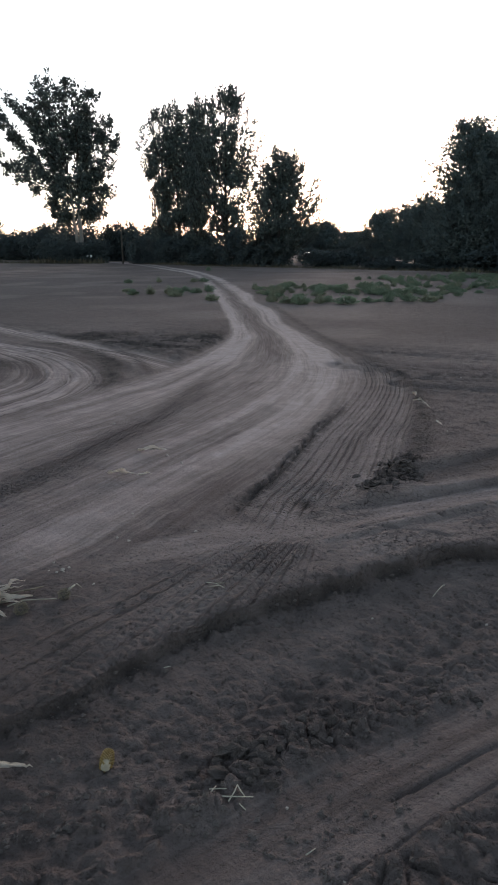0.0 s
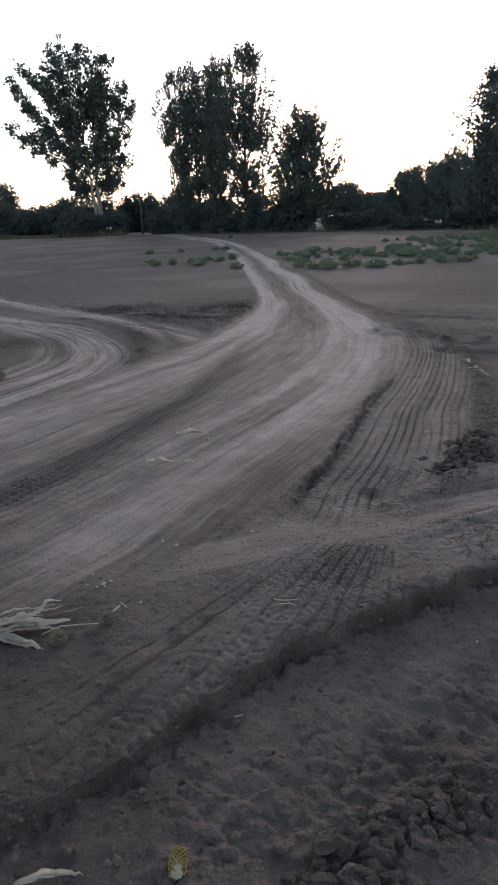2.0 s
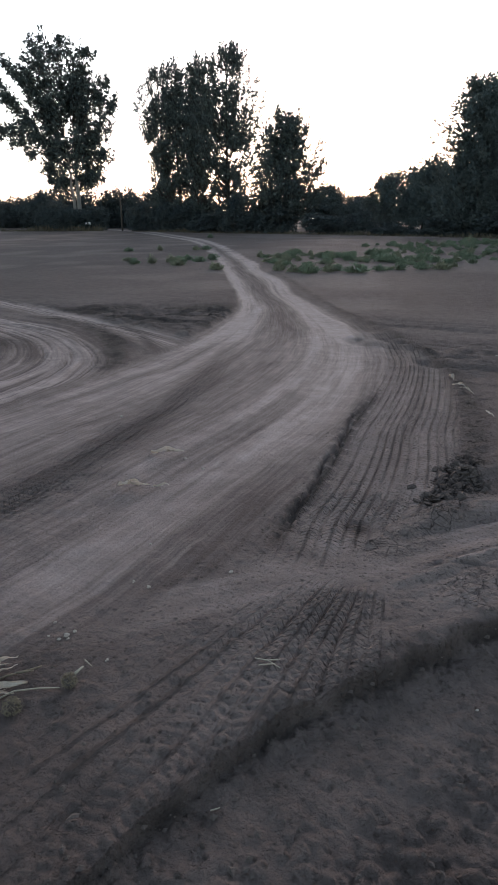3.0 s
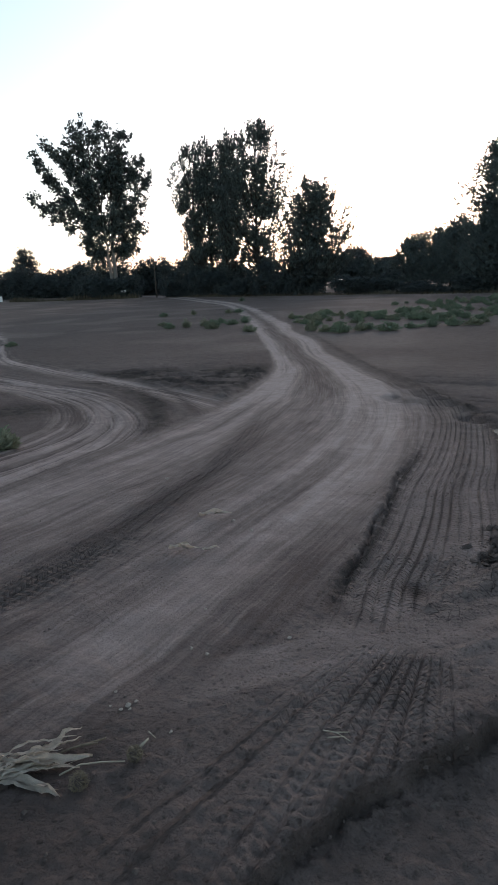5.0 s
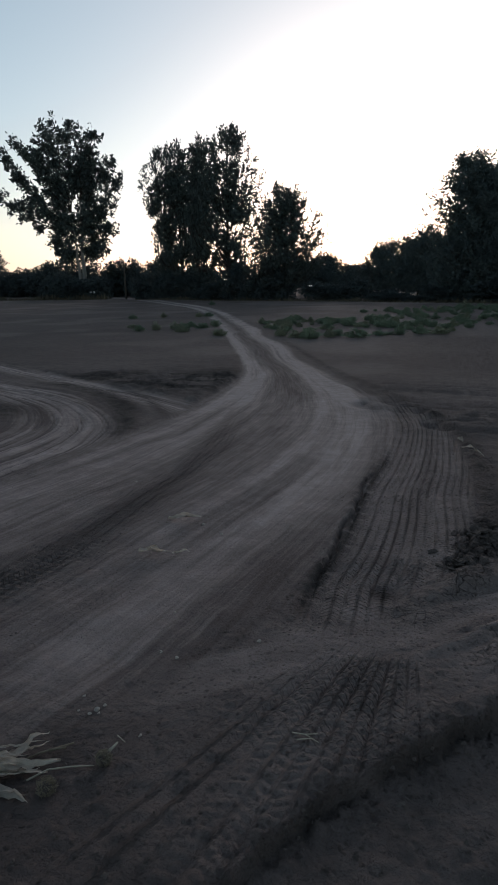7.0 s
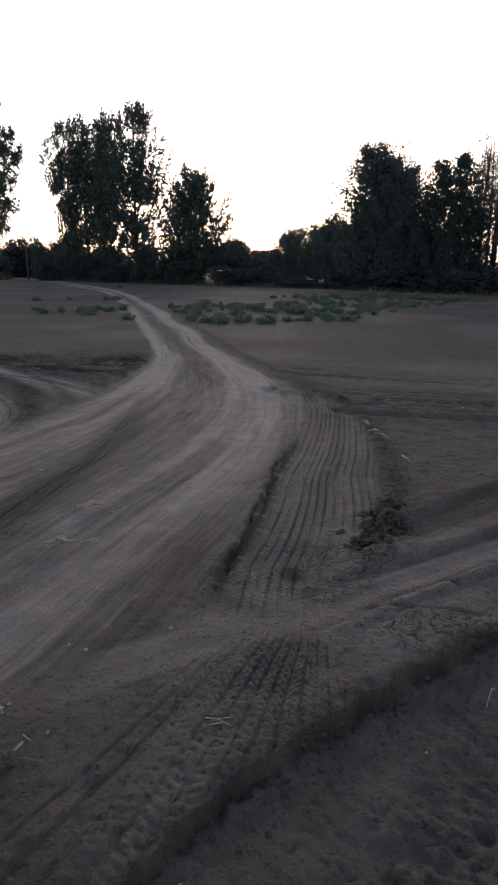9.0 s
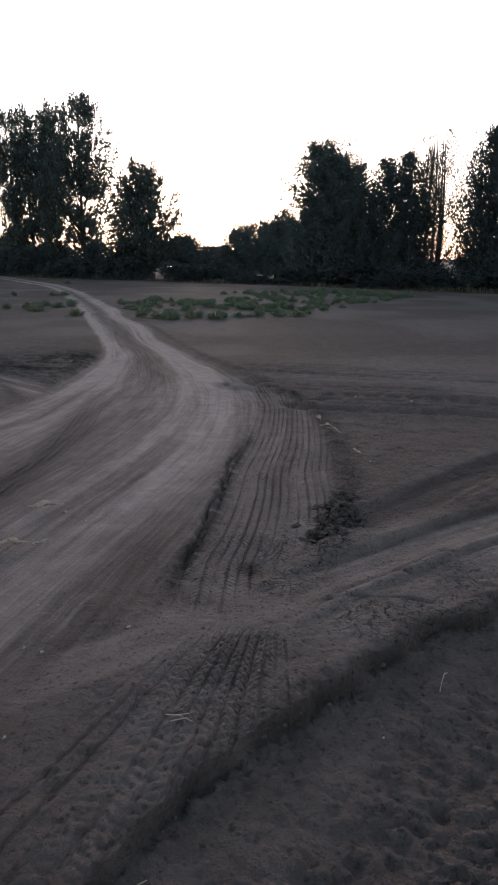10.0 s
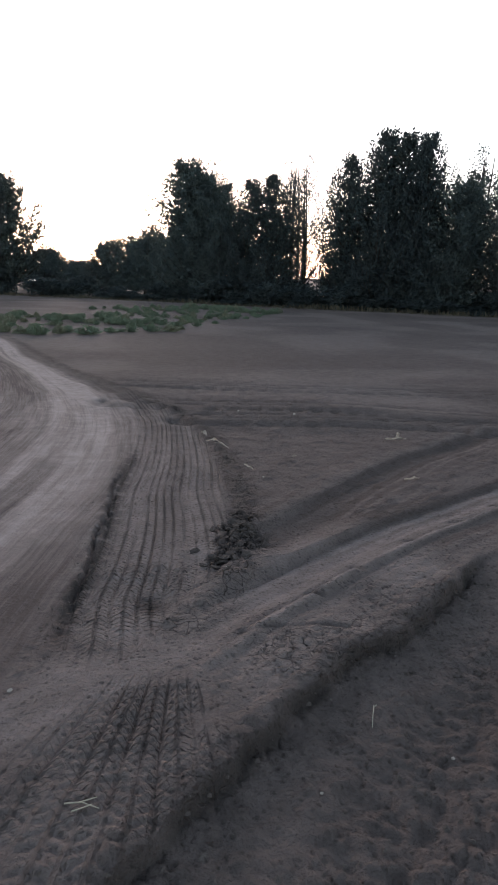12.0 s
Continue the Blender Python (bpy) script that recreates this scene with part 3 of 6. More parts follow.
    z += fades * (-0.030 * step(-0.22, -0.15, ua) * (1 - step(-0.05, 0.45, ua)) * (np.abs(ua) < 2) - 0.018 * hump(ua, 0.17) + 0.020 * hump(ua + 0.30, 0.10) + 0.016 * hump(ua - 0.30, 0.07) * grain(sa, ua * 0, 0.8, 129)) + 0.014 * fades * hump(ua, 0.5) * (0.6 * grain(ua * 12, sa * 0.4, 1.0, 130) + 0.8 * grain(ua * 26, sa * 0.4, 1.0, 230) - 0.7)
    # soft shade of the hollow painted along its bottom
    moist_shade = np.maximum(moist_shade, 0.40 * hump(ua + 0.02, 0.12) * fades)
    ud, sd = beside(CROSS_D, x, y, 1.5)
    seam = ud + 0.03 * (grain(x, y, 0.09, 133) - 0.5)
    broken = step(0.35, 0.6, grain(x, y, 0.28, 135))
    z += broken * (0.007 * hump(seam + 0.05, 0.04) - 0.020 * hump(seam, 0.016))
    # the seam's crack drawn darker
    moist_shade = np.maximum(moist_shade, 0.5 * broken * hump(seam, 0.02))
    # the low bank, and the dark lower ground this side of it
    ub, sb = beside(BANK, x, y, 9)
    wob = ub + 0.07 * (grain(x, y, 0.35, 29) - 0.5) + 0.035 * (grain(x, y, 0.14, 330) - 0.5) + 0.012 * (grain(x, y, 0.06, 30) - 0.5)
    close = np.where(np.abs(ub) < 90, 1.0, 0.0) * (1 - step(3.0, 5.5, np.abs(ub)))
    drop = 0.115 * (1 - 0.55 * step(3.4, 5.2, sb + 0 * x)) * step(0.9, 2.0, sb)
    low = step(0.0, 0.5, wob) * close
    fall = (0.60 * step(-0.006, 0.022, wob) + 0.32 * np.clip(wob / 0.4, 0, 1) + 0.08 * step(-0.12, 0.0, wob)) * close
    z -= drop * fall * (1 - 0.6 * step(0.5, 1.5, ub))
    lip = hump(wob + 0.05, 0.05) * close * step(0.9, 1.8, sb)
    z += 0.016 * lip * (0.2 + grain(x, y, 0.16, 132))
    uw, sw = beside(NEAR_WHEEL, x, y, 2.5)
    flat = step(-0.26, -0.20, uw) * (1 - step(0.12, 0.135, uw)) * (np.abs(uw) < 2)
    lumpy = low * near2 * (1 - flat)
    z += lumpy * (0.016 * (grain(x, y, 0.21, 231) - 0.5) + 0.009 * (grain(x, y, 0.10, 232) - 0.5) + 0.011 * (grain(x, y, 0.045, 233) - 0.5) + 0.010 * (grain(x, y, 0.026, 239) - 0.5))
    chunk, chunk_own = cells(x + 0.02 * grain(x, y, 0.04, 240), y + 0.02 * grain(x, y, 0.04, 241), 0.062, 242)
    z += lumpy * 0.008 * step(0.04, 0.30, chunk) * step(0.62, 0.75, chunk_own)
    # lugs of an older tyre, pressed in rows that keep to the bank
    row = np.abs(((ub / 0.42 + 0.1) % 1.0) - 0.5) * 2
    lug_low = 1 - step(0.15, 0.75, np.abs(((sb / 0.105 + 0.6 * row) % 1.0) - 0.5) * 2)
    z -= lumpy * step(0.18, 0.30, ub) * (0.005 * lug_low * step(0.25, 0.5, row) * step(0.40, 0.62, grain(x, y, 0.55, 243)) + 0.008 * (1 - step(0.0, 0.22, row)))
    moist_shade = np.maximum(moist_shade, 0.31 * low * (0.3 + grain(x, y, 0.5, 31)))
    face = hump(wob - 0.03, 0.06) * close * step(0.9, 1.6, sb)
    flakes, flake_own = cells(x + 0.015 * grain(x, y, 0.03, 244), y + 0.015 * grain(x, y, 0.03, 245), 0.045, 246)
    z += face * (0.012 * (grain(x, y, 0.08, 247) - 0.5) + 0.012 * (grain(x, y, 0.028, 248) - 0.5) + 0.018 * step(0.02, 0.14, flakes) * (flake_own - 0.4))
    # torn damp soil on the face, and shade below the lip painted in
    moist_shade = np.maximum(moist_shade, (0.55 * hump(wob - 0.018, 0.026) + 0.42 * hump(wob - 0.12, 0.17)) * close * step(0.9, 1.6, sb) * (0.50 + 0.7 * grain(x, y, 0.10, 333)))
    upper = step(0.0, 0.12, -wob) * close * (1 - step(0.9, 1.5, -wob)) * step(0.9, 1.8, sb)
    dust = np.maximum(dust, 0.40 * upper * step(-0.9, -0.2, x) * (0.6 + 0.8 * grain(x, y, 0.3, 134)))
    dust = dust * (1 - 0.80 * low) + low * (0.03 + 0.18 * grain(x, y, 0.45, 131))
    rough = rough + 1.0 * low * grain(x, y, 0.5, 32) + 0.9 * hump(wob - 0.02, 0.07) * close
    top = close * step(-0.46, -0.30, wob) * (1 - step(0.02, 0.06, wob)) * step(1.4, 2.2, sb) * (1 - step(3.75, 4.0, sb)) * step(0.35, 0.55, grain(x, y, 0.3, 332) + 0.25 * hump(wob + 0.1, 0.12))
    crumb = np.maximum(crumb, 0.45 * np.clip(top, 0, 1))
    plate, tone = cells(x + 0.03 * grain(x, y, 0.05, 147), y + 0.03 * grain(x, y, 0.05, 148), 0.095, 149)
    plate = step(0.015, 0.085, plate)
    z += top * (0.008 * plate * (0.85 + 0.3 * tone) - 0.007)
    # gaps between the plates a little darker
    moist_shade = np.maximum(moist_shade, 0.25 * top * (1 - plate))
    corner_soil = (1 - step(-0.9, -0.3, x + 0.35 * (y - 2.2))) * (1 - step(1.9, 2.9, y + 0.5 * (x + 1.0))) * near2
    moist_shade = np.maximum(moist_shade, 0.35 * corner_soil * (0.4 + 0.9 * grain(x, y, 0.3, 334)))
    dust = dust * (1 - 0.6 * corner_soil)
    # tyre fan printed on the upper side of the bank
    fx, fy = x - 0.25, y - 4.0
    sf, angle = np.hypot(fx, fy), np.degrees(np.arctan2(-fx, -fy))
    fan = close * step(0.0, 0.025, -wob) * step(-1.0, 9.0, angle + 9 * (grain(x, y, 0.12, 235) - 0.5)) * (1 - step(26, 35, angle)) * step(0.76, 0.95, sf) * (1 - 0.8 * step(2.2, 3.2, sf)) * (1 - 0.3 * np.clip(top, 0, 1)) * (1 - 0.2 * step(18, 26, angle))
    across = np.radians(angle) * 1.45 + 0.02 * (grain(sf, angle * 0.05, 0.7, 33) - 0.5)
    tread_f = 1 - step(0.05, 0.62, np.abs(((across / 0.066 + 0.5) % 1.0) - 0.5) * 2)
    kept_f = step(0.40, 0.66, grain(across * 6.0, sf * 2.4, 1.0, 134) + 0.22 * hump(angle - 10, 5) - 0.05 * step(16, 22, angle))
    lugs_f = 1 - step(0.1, 0.7, np.abs((((sf + 0.6 * np.abs(((across / 0.132) % 1.0) - 0.5) * 0.132) / 0.045) % 1.0) - 0.5) * 2)
    z += fan * (0.008 * (grain(across * 5, sf * 0.8, 1.0, 34) - 0.5) - 0.012 * tread_f * (0.15 + 0.85 * kept_f) * (1 - 0.3 * step(18, 24, angle)) - 0.007 * lugs_f * (1 - tread_f) * step(0.35, 0.6, grain(x, y, 0.35, 135)))
    # fan grooves get the same painted shade and loose soil
    moist_shade = np.maximum(moist_shade, 0.16 * np.clip(fan, 0, 1) * tread_f * kept_f)
    lugged = np.maximum(np.clip(strip, 0, 1), np.clip(fan, 0, 1) * (1 - step(1.2, 1.9, sf)) * 0.8)
    print_u, print_s = np.where(fan > 0.02, across, bend * 1.0), np.where(fan > 0.02, sf, se)
    print_u, print_s = np.where(band > 0.02, uk, print_u), np.where(band > 0.02, sk, print_s)
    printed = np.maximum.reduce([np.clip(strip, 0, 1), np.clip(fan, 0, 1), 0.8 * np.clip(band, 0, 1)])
    lugged = np.maximum(lugged, np.clip(band, 0, 1))
    z -= 0.008 * band * (1 - step(0.1, 0.7, np.abs(((sk / 0.06) % 1.0) - 0.5) * 2)) * near2
    # rough ridge of clods and the smooth wheel path nearest the walker
    ug, sg = beside(RIDGE, x, y, 2.5)
    crest = hump(ug + 0.02, 0.10) * (np.abs(ug) < 2) * step(0.2, 1.2, sg) * step(-0.10, 0.10, x) * (0.35 + 0.65 * step(0.35, 0.65, grain(x, y, 0.42, 136))) * (1 - 0.5 * step(0.26, 0.5, x))
    body = 0.55 + 0.6 * step(0.35, 0.65, grain(x, y, 0.28, 36))
    z += crest * (0.020 * body + 0.060 * crust * (0.25 + piece) + 0.020 * (grain(x, y, 0.085, 37) - 0.5) + 0.02 * (grain(x, y, 0.04, 38) - 0.5))
    lugs = np.abs(((sg / 0.11) % 1.0) - 0.5) * 2
    z -= 0.010 * hump(ug + 0.22, 0.09) * (1 - step(0.2, 0.7, lugs)) * (np.abs(ug) < 2) * step(0.4, 0.7, grain(x, y, 0.5, 139))
    moist_shade = np.maximum(moist_shade, 0.45 * crest * grain(x, y, 0.2, 39) + 0.15 * crest)
    crumb = np.maximum(crumb, crest)
    z += -0.014 * flat + 0.010 * hump(uw - 0.165, 0.035) * (np.abs(uw) < 2)
    z -= (0.014 * hump(uw - 0.128, 0.010) + 0.014 * hump(uw, 0.009) * step(0.35, 0.5, grain(sw, uw * 0, 0.5, 41)) + 0.008 * hump(uw + 0.034, 0.008) * step(0.4, 0.55, grain(sw, uw * 0, 0.4, 42))) * (np.abs(uw) < 2)
    # thin darker lines along the wheel grooves
    moist_shade = np.maximum(moist_shade, 0.5 * (np.abs(uw) < 2) * np.maximum(hump(uw - 0.128, 0.010), hump(uw, 0.010)))
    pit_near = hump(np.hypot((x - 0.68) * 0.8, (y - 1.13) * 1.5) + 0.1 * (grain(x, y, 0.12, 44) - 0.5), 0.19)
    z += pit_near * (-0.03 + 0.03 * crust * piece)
    # darker tone over this hollow and its clods
    moist_shade = np.maximum(moist_shade, 0.75 * pit_near * (0.5 + 0.6 * grain(x, y, 0.08, 45)))
    z += 0.004 * flat * (grain(uw * 30, sw * 1.2, 1.0, 43) - 0.5)
    rough *= 1 - 0.8 * flat
    moist_shade = np.where(flat > 0.2, 0.14 + 0.18 * grain(uw * 12, sw, 1.0, 40), moist_shade)
    # the side track that loops away over the field
    side, side_u, side_s = np.zeros(x.shape), u_road, along
    off = 1 - np.clip(on_road, 0, 1)
    for n, (curve, seed, wide, pale_by) in enumerate(((SIDE_T, 50, 0.36, 1.0), (SIDE_M, 53, 0.50, 0.85), (SIDE_N, 56, 0.55, 0.72))):
        us, ss = beside(curve, x, y, 4)
        inside = hump(us, wide) * (np.abs(us) < 3) * off
        lines = grain(us * 10, ss * 0.25, 1.0, seed) * 0.5 + grain(us * 30, ss * 0.4, 1.0, seed + 1) * 0.5
        dust = np.maximum(dust, 1.15 * inside * pale_by * step(0.34, 0.62, lines) * (0.7 + 0.5 * grain(ss, us * 0, 2.0, seed + 2)))
        z += off * (-0.020 * inside + 0.03 * hump(np.abs(us) - 0.62, 0.09) * grain(us * 2, ss, 0.6, seed + 2) * (np.abs(us) < 3)) + 0.05 * inside * (lines - 0.5)
        more_side = hump(us, wide * 1.3) * (np.abs(us) < 3) * off > np.maximum(side, 0.08)
        side_u, side_s = np.where(more_side, us + 7.0 * n + 10, side_u), np.where(more_side, ss, side_s)
        side = np.maximum(side, 1.0 * hump(us, wide * 1.3) * (np.abs(us) < 3) * off)
    ux, sx = beside(DARK_SOIL, x, y, 2)
    turned_up = hump(ux, 0.30) * (np.abs(ux) < 2) * off * step(0.2, 1.5, sx)
    turned_up = np.maximum(turned_up, 0.7 * hump(ux - 0.60, 0.14) * (np.abs(ux) < 2) * off * step(1.5, 3.0, sx))
    turned_up = np.maximum(turned_up, hump(np.hypot((x + 6.4) * 0.8, (y - 10.2) * 0.6), 0.75) * off)
    z += turned_up * 0.04 * (grain(x, y, 0.15, 58) - 0.3)
    moist_shade = np.maximum(moist_shade, 1.0 * np.clip(turned_up, 0, 1) * (0.6 + 0.4 * grain(x, y, 0.12, 59)))
    # dark loose soil in the wedge between the side track and the road
    ut, st = beside(SIDE_T, x, y, 12)
    wedge = step(0.25, 0.55, ut) * (ut < 90) * step(1.18, 1.40, v) * (v < 8) * (1 - step(15.5, 18.0, y) * 0.65) * (1 - step(18, 22, y)) * step(9, 10.5, y)
    heap, heap_own = cells(x * 0.8, y, 0.26, 161)
    z += wedge * 0.10 * (grain(x * 0.35, y, 0.6, 60) - 0.4) + wedge * 0.07 * step(0.03, 0.3, heap) * heap_own
    moist_shade = np.maximum(moist_shade, wedge * (0.42 + 0.58 * step(0.35, 0.7, grain(x * 0.4, y, 0.5, 62))) * (1 - 0.35 * step(0.1, 0.4, heap) * heap_own))
    # old furrows and wheel marks over the field on the right
    for curve, seed in ((FURROW_1, 63), (FURROW_2, 66), (FURROW_3, 69)):
        uf, sf = beside(curve, x, y, 2.5)
        lug_row = 0.35 + 0.65 * step(0.2, 0.6, np.abs(((sf / 0.34) % 1.0) - 0.5) * 2)
        mark = hump(uf, 0.11) + hump(uf - 0.62, 0.14) * 0.9 * lug_row + hump(uf + 0.42, 0.09) * 0.7
        z += (np.abs(uf) < 2) * (-0.045 * mark + 0.034 * hump(uf - 0.30, 0.14) + 0.028 * hump(np.abs(uf) - 0.9, 0.18)) * (0.5 + grain(sf, uf * 0, 2.2, seed + 1))
        # furrow bottoms coloured darker than the field
        moist_shade = np.maximum(moist_shade, 0.62 * mark * (np.abs(uf) < 2) * (0.35 + 0.65 * grain(sf, uf * 0.2, 0.9, seed)))
    # loose clods over the open field
    open_field = (1 - np.clip(on_road, 0, 1)) * (1 - low) * (1 - np.clip(side, 0, 1)) * (1 - np.clip(strip, 0, 1)) * step(4.2, 5.5, y) * (1 - step(22, 40, y))
    strewn, strewn_own = cells(x + 0.05 * grain(x, y, 0.1, 170), y + 0.05 * grain(x, y, 0.1, 171), 0.16, 172)
    picked = step(0.62, 0.75, strewn_own + 0.35 * (grain(x, y, 1.4, 173) - 0.5))
    z += open_field * (0.016 * picked * step(0.08, 0.45, strewn) * strewn_own + 0.014 * (grain(x, y, 0.42, 174) - 0.5))
    bits, which = cells(x + 0.02 * grain(x, y, 0.04, 150), y + 0.02 * grain(x, y, 0.04, 151), 0.058, 152)
    few = 0.62 + 0.3 * grain(x, y, 0.45, 153)
    z += 0.009 * step(few, few + 0.12, which) * step(0.12, 0.45, bits) * np.clip(rough, 0.15, 1.3) * (1 - flat) * (1 - step(4, 9, np.hypot(x, y)))
    z += lump * np.clip(rough, 0.1, 3.0) * near2
    near_road = np.abs(ur) < 90
    side_u, side_s = np.where(flat > 0, uw + 60.0, side_u), np.where(flat > 0, sw, side_s)
    more = dict(road_u=np.where(near_road, side_u, 0), road_s=np.where(near_road, side_s, 0), road=np.clip(np.maximum.reduce([on_road * (1 - low), side, 0.8 * flat]), 0, 1) * (1 - 0.7 * np.clip(printed, 0, 1)), print_u=np.where(printed > 0, print_u, 0), print_s=np.where(printed > 0, print_s, 0), printed=printed, lugged=lugged)
    return z, np.clip(dust, 0, 1), np.clip(moist_shade, 0, 1), np.clip(crumb, 0, 1), more


def height(x, y):
    return float(land(np.array([x]), np.array([y]))[0][0])


def build_ground():
    """One sheet of rings about the walker, finest near by and ahead; the columns halve far off."""
    rings = [0.25]
    while rings[-1] < 30:
        rings.append(rings[-1] * (1.03 if rings[-1] < 0.8 else 1.0038 if rings[-1] < 9 else 1.0055 if rings[-1] < 20 else 1.0085))
    near_rings = len(rings)
    while rings[-1] < 4500:
        rings.append(rings[-1] * (1.0085 if rings[-1] < 160 else 1.08))
    rings = np.array(rings)
    turn = np.radians(np.concatenate([np.arange(-46, 46.01, 0.16), np.linspace(50, 310, 66)]))
    turn = turn[: len(turn) // 2 * 2]
    k, half = len(turn), len(turn) // 2
    parts = [np.meshgrid(rings[:near_rings], turn, indexing="ij"), np.meshgrid(rings[near_rings:], turn[::2], indexing="ij")]
    r, a = (np.concatenate([p[n].ravel() for p in parts]) for n in (0, 1))
    x, y = np.append(r * np.sin(a), 0.0), np.append(r * np.cos(a) + 0.2, 0.2)
    z, dust, moist_shade, crumb, more = land(x, y)
    z[-1] = z[:k].mean()

    def bands(first, count, columns):
        i, j = (v.ravel() for v in np.meshgrid(np.arange(count - 1), np.arange(columns), indexing="ij"))
        j2 = (j + 1) % columns
        return first + np.stack([(i + 1) * columns + j, (i + 1) * columns + j2, i * columns + j2, i * columns + j], 1)

    outer = near_rings * k
    quads = np.vstack([bands(0, near_rings, k), bands(outer, len(rings) - near_rings, half)])
    j = np.arange(half)
    edge = (near_rings - 1) * k
    seam = np.stack([outer + j, outer + (j + 1) % half, edge + (2 * j + 2) % k, edge + 2 * j + 1, edge + 2 * j], 1)
    j = np.arange(k)
    tri = np.stack([j, (j + 1) % k, np.full(k, len(x) - 1)], 1)
    me = bpy.data.meshes.new("ground")
    me.vertices.add(len(x))
    me.vertices.foreach_set("co", np.stack([x, y, z], 1).astype(np.float32).ravel())
    loops = np.concatenate([quads.ravel(), seam.ravel(), tri.ravel()]).astype(np.int32)
    sizes = np.repeat([4, 5, 3], [len(quads), len(seam), len(tri)])
    me.loops.add(len(loops))
    me.loops.foreach_set("vertex_index", loops)
    me.polygons.add(len(sizes))
    me.polygons.foreach_set("loop_start", np.append(0, np.cumsum(sizes)[:-1]).astype(np.int32))
    me.polygons.foreach_set("use_smooth", np.full(len(sizes), True))
    me.materials.append(SOIL)
    me.update(calc_edges=True)
    for name, values in (("dust", dust), ("moist_shade", moist_shade), ("crumb", crumb), *more.items()):
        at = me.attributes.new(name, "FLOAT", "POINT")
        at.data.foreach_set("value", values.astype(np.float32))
    return tagged(new("ground", me), "bare grey-brown field soil with pale dusty wheel tracks", "ground", kind="structure")


ground = build_ground()


# ---- foliage ----
def leaf_blades(rng, at, way, size, narrow=0.5, three=False):
    """Folded leaf shapes at places, along ways: places and corners."""
    n = len(at)
    way = way / np.linalg.norm(way, axis=1, keepdims=True)
    other = rng.normal(size=(n, 3))
    side = np.cross(way, other)
    side /= np.linalg.norm(side, axis=1, keepdims=True) + 1e-9
    up = np.cross(side, way)
    s = (size * rng.uniform(0.6, 1.35, n))[:, None]
    base, tip = at, at + way * s
    if three:
        verts = np.stack([base - side * s * narrow * 0.5, base + side * s * narrow * 0.5, tip], 1).reshape(-1, 3)
        return verts, np.arange(n * 3).reshape(-1, 3)
    half = at + way * s * 0.45
    verts = np.stack([base, half + side * s * narrow * 0.5 + up * s * 0.12, tip, half - side * s * narrow * 0.5 + up * s * 0.12], 1).reshape(-1, 3)
    faces = np.arange(n * 4).reshape(-1, 4)
    return verts, faces


def crown_leaves(rng, lobes, twigs, per_twig, twig_len, leaf, lift, gap=0.35, gap_size=1.1, narrow=0.55, three=False, low_open=0.0):
    """Sprays of leaves filling a crown made of lobes (x, y, z, rx, ry, rz), thicker towards the outside, with gaps."""
    lobes = np.asarray(lobes, float)
    weight = (lobes[:, 3] * lobes[:, 4] * lobes[:, 5]) ** 0.75
    pick = rng.choice(len(lobes), twigs, p=weight / weight.sum())
    d = rng.normal(size=(twigs, 3))
    d /= np.linalg.norm(d, axis=1, keepdims=True)
    at = lobes[pick, :3] + d * lobes[pick, 3:] * (rng.uniform(0.05, 1, (twigs, 1)) ** 0.5)
    open_air = grain(at[:, 0] + at[:, 1] * 0.6, at[:, 2] + at[:, 1] * 0.3, gap_size, int(rng.integers(1000)))
    keep = open_air > gap * (1 + low_open * (0.5 - at[:, 2] / at[:, 2].max())) * rng.uniform(0.75, 1.25, twigs)
    at, d = at[keep], d[keep]
    way = d * 0.6 + rng.normal(size=d.shape) * 0.35 + np.array([0, 0, lift])
    way /= np.linalg.norm(way, axis=1, keepdims=True)
    t = rng.uniform(0, 1, (len(at), per_twig, 1)) * twig_len
    place = at[:, None] + way[:, None] * t + rng.normal(size=(len(at), per_twig, 3)) * twig_len * 0.13
    heading = way[:, None] * 0.7 + rng.normal(size=place.shape) * 0.7
    return leaf_blades(rng, place.reshape(-1, 3), heading.reshape(-1, 3), leaf, narrow, three)


def bent_path(a, b, sag, rng, n=5):
    a, b = Vector(a), Vector(b)
    out = []
    for i in range(n + 1):
        t = i / n
        p = a.lerp(b, t) + Vector((0, 0, -sag * 4 * t * (1 - t)))
        if 0 < i < n:
            p += Vector(rng.normal(size=3) * (b - a).length * 0.025)
        out.append(p)
    return out


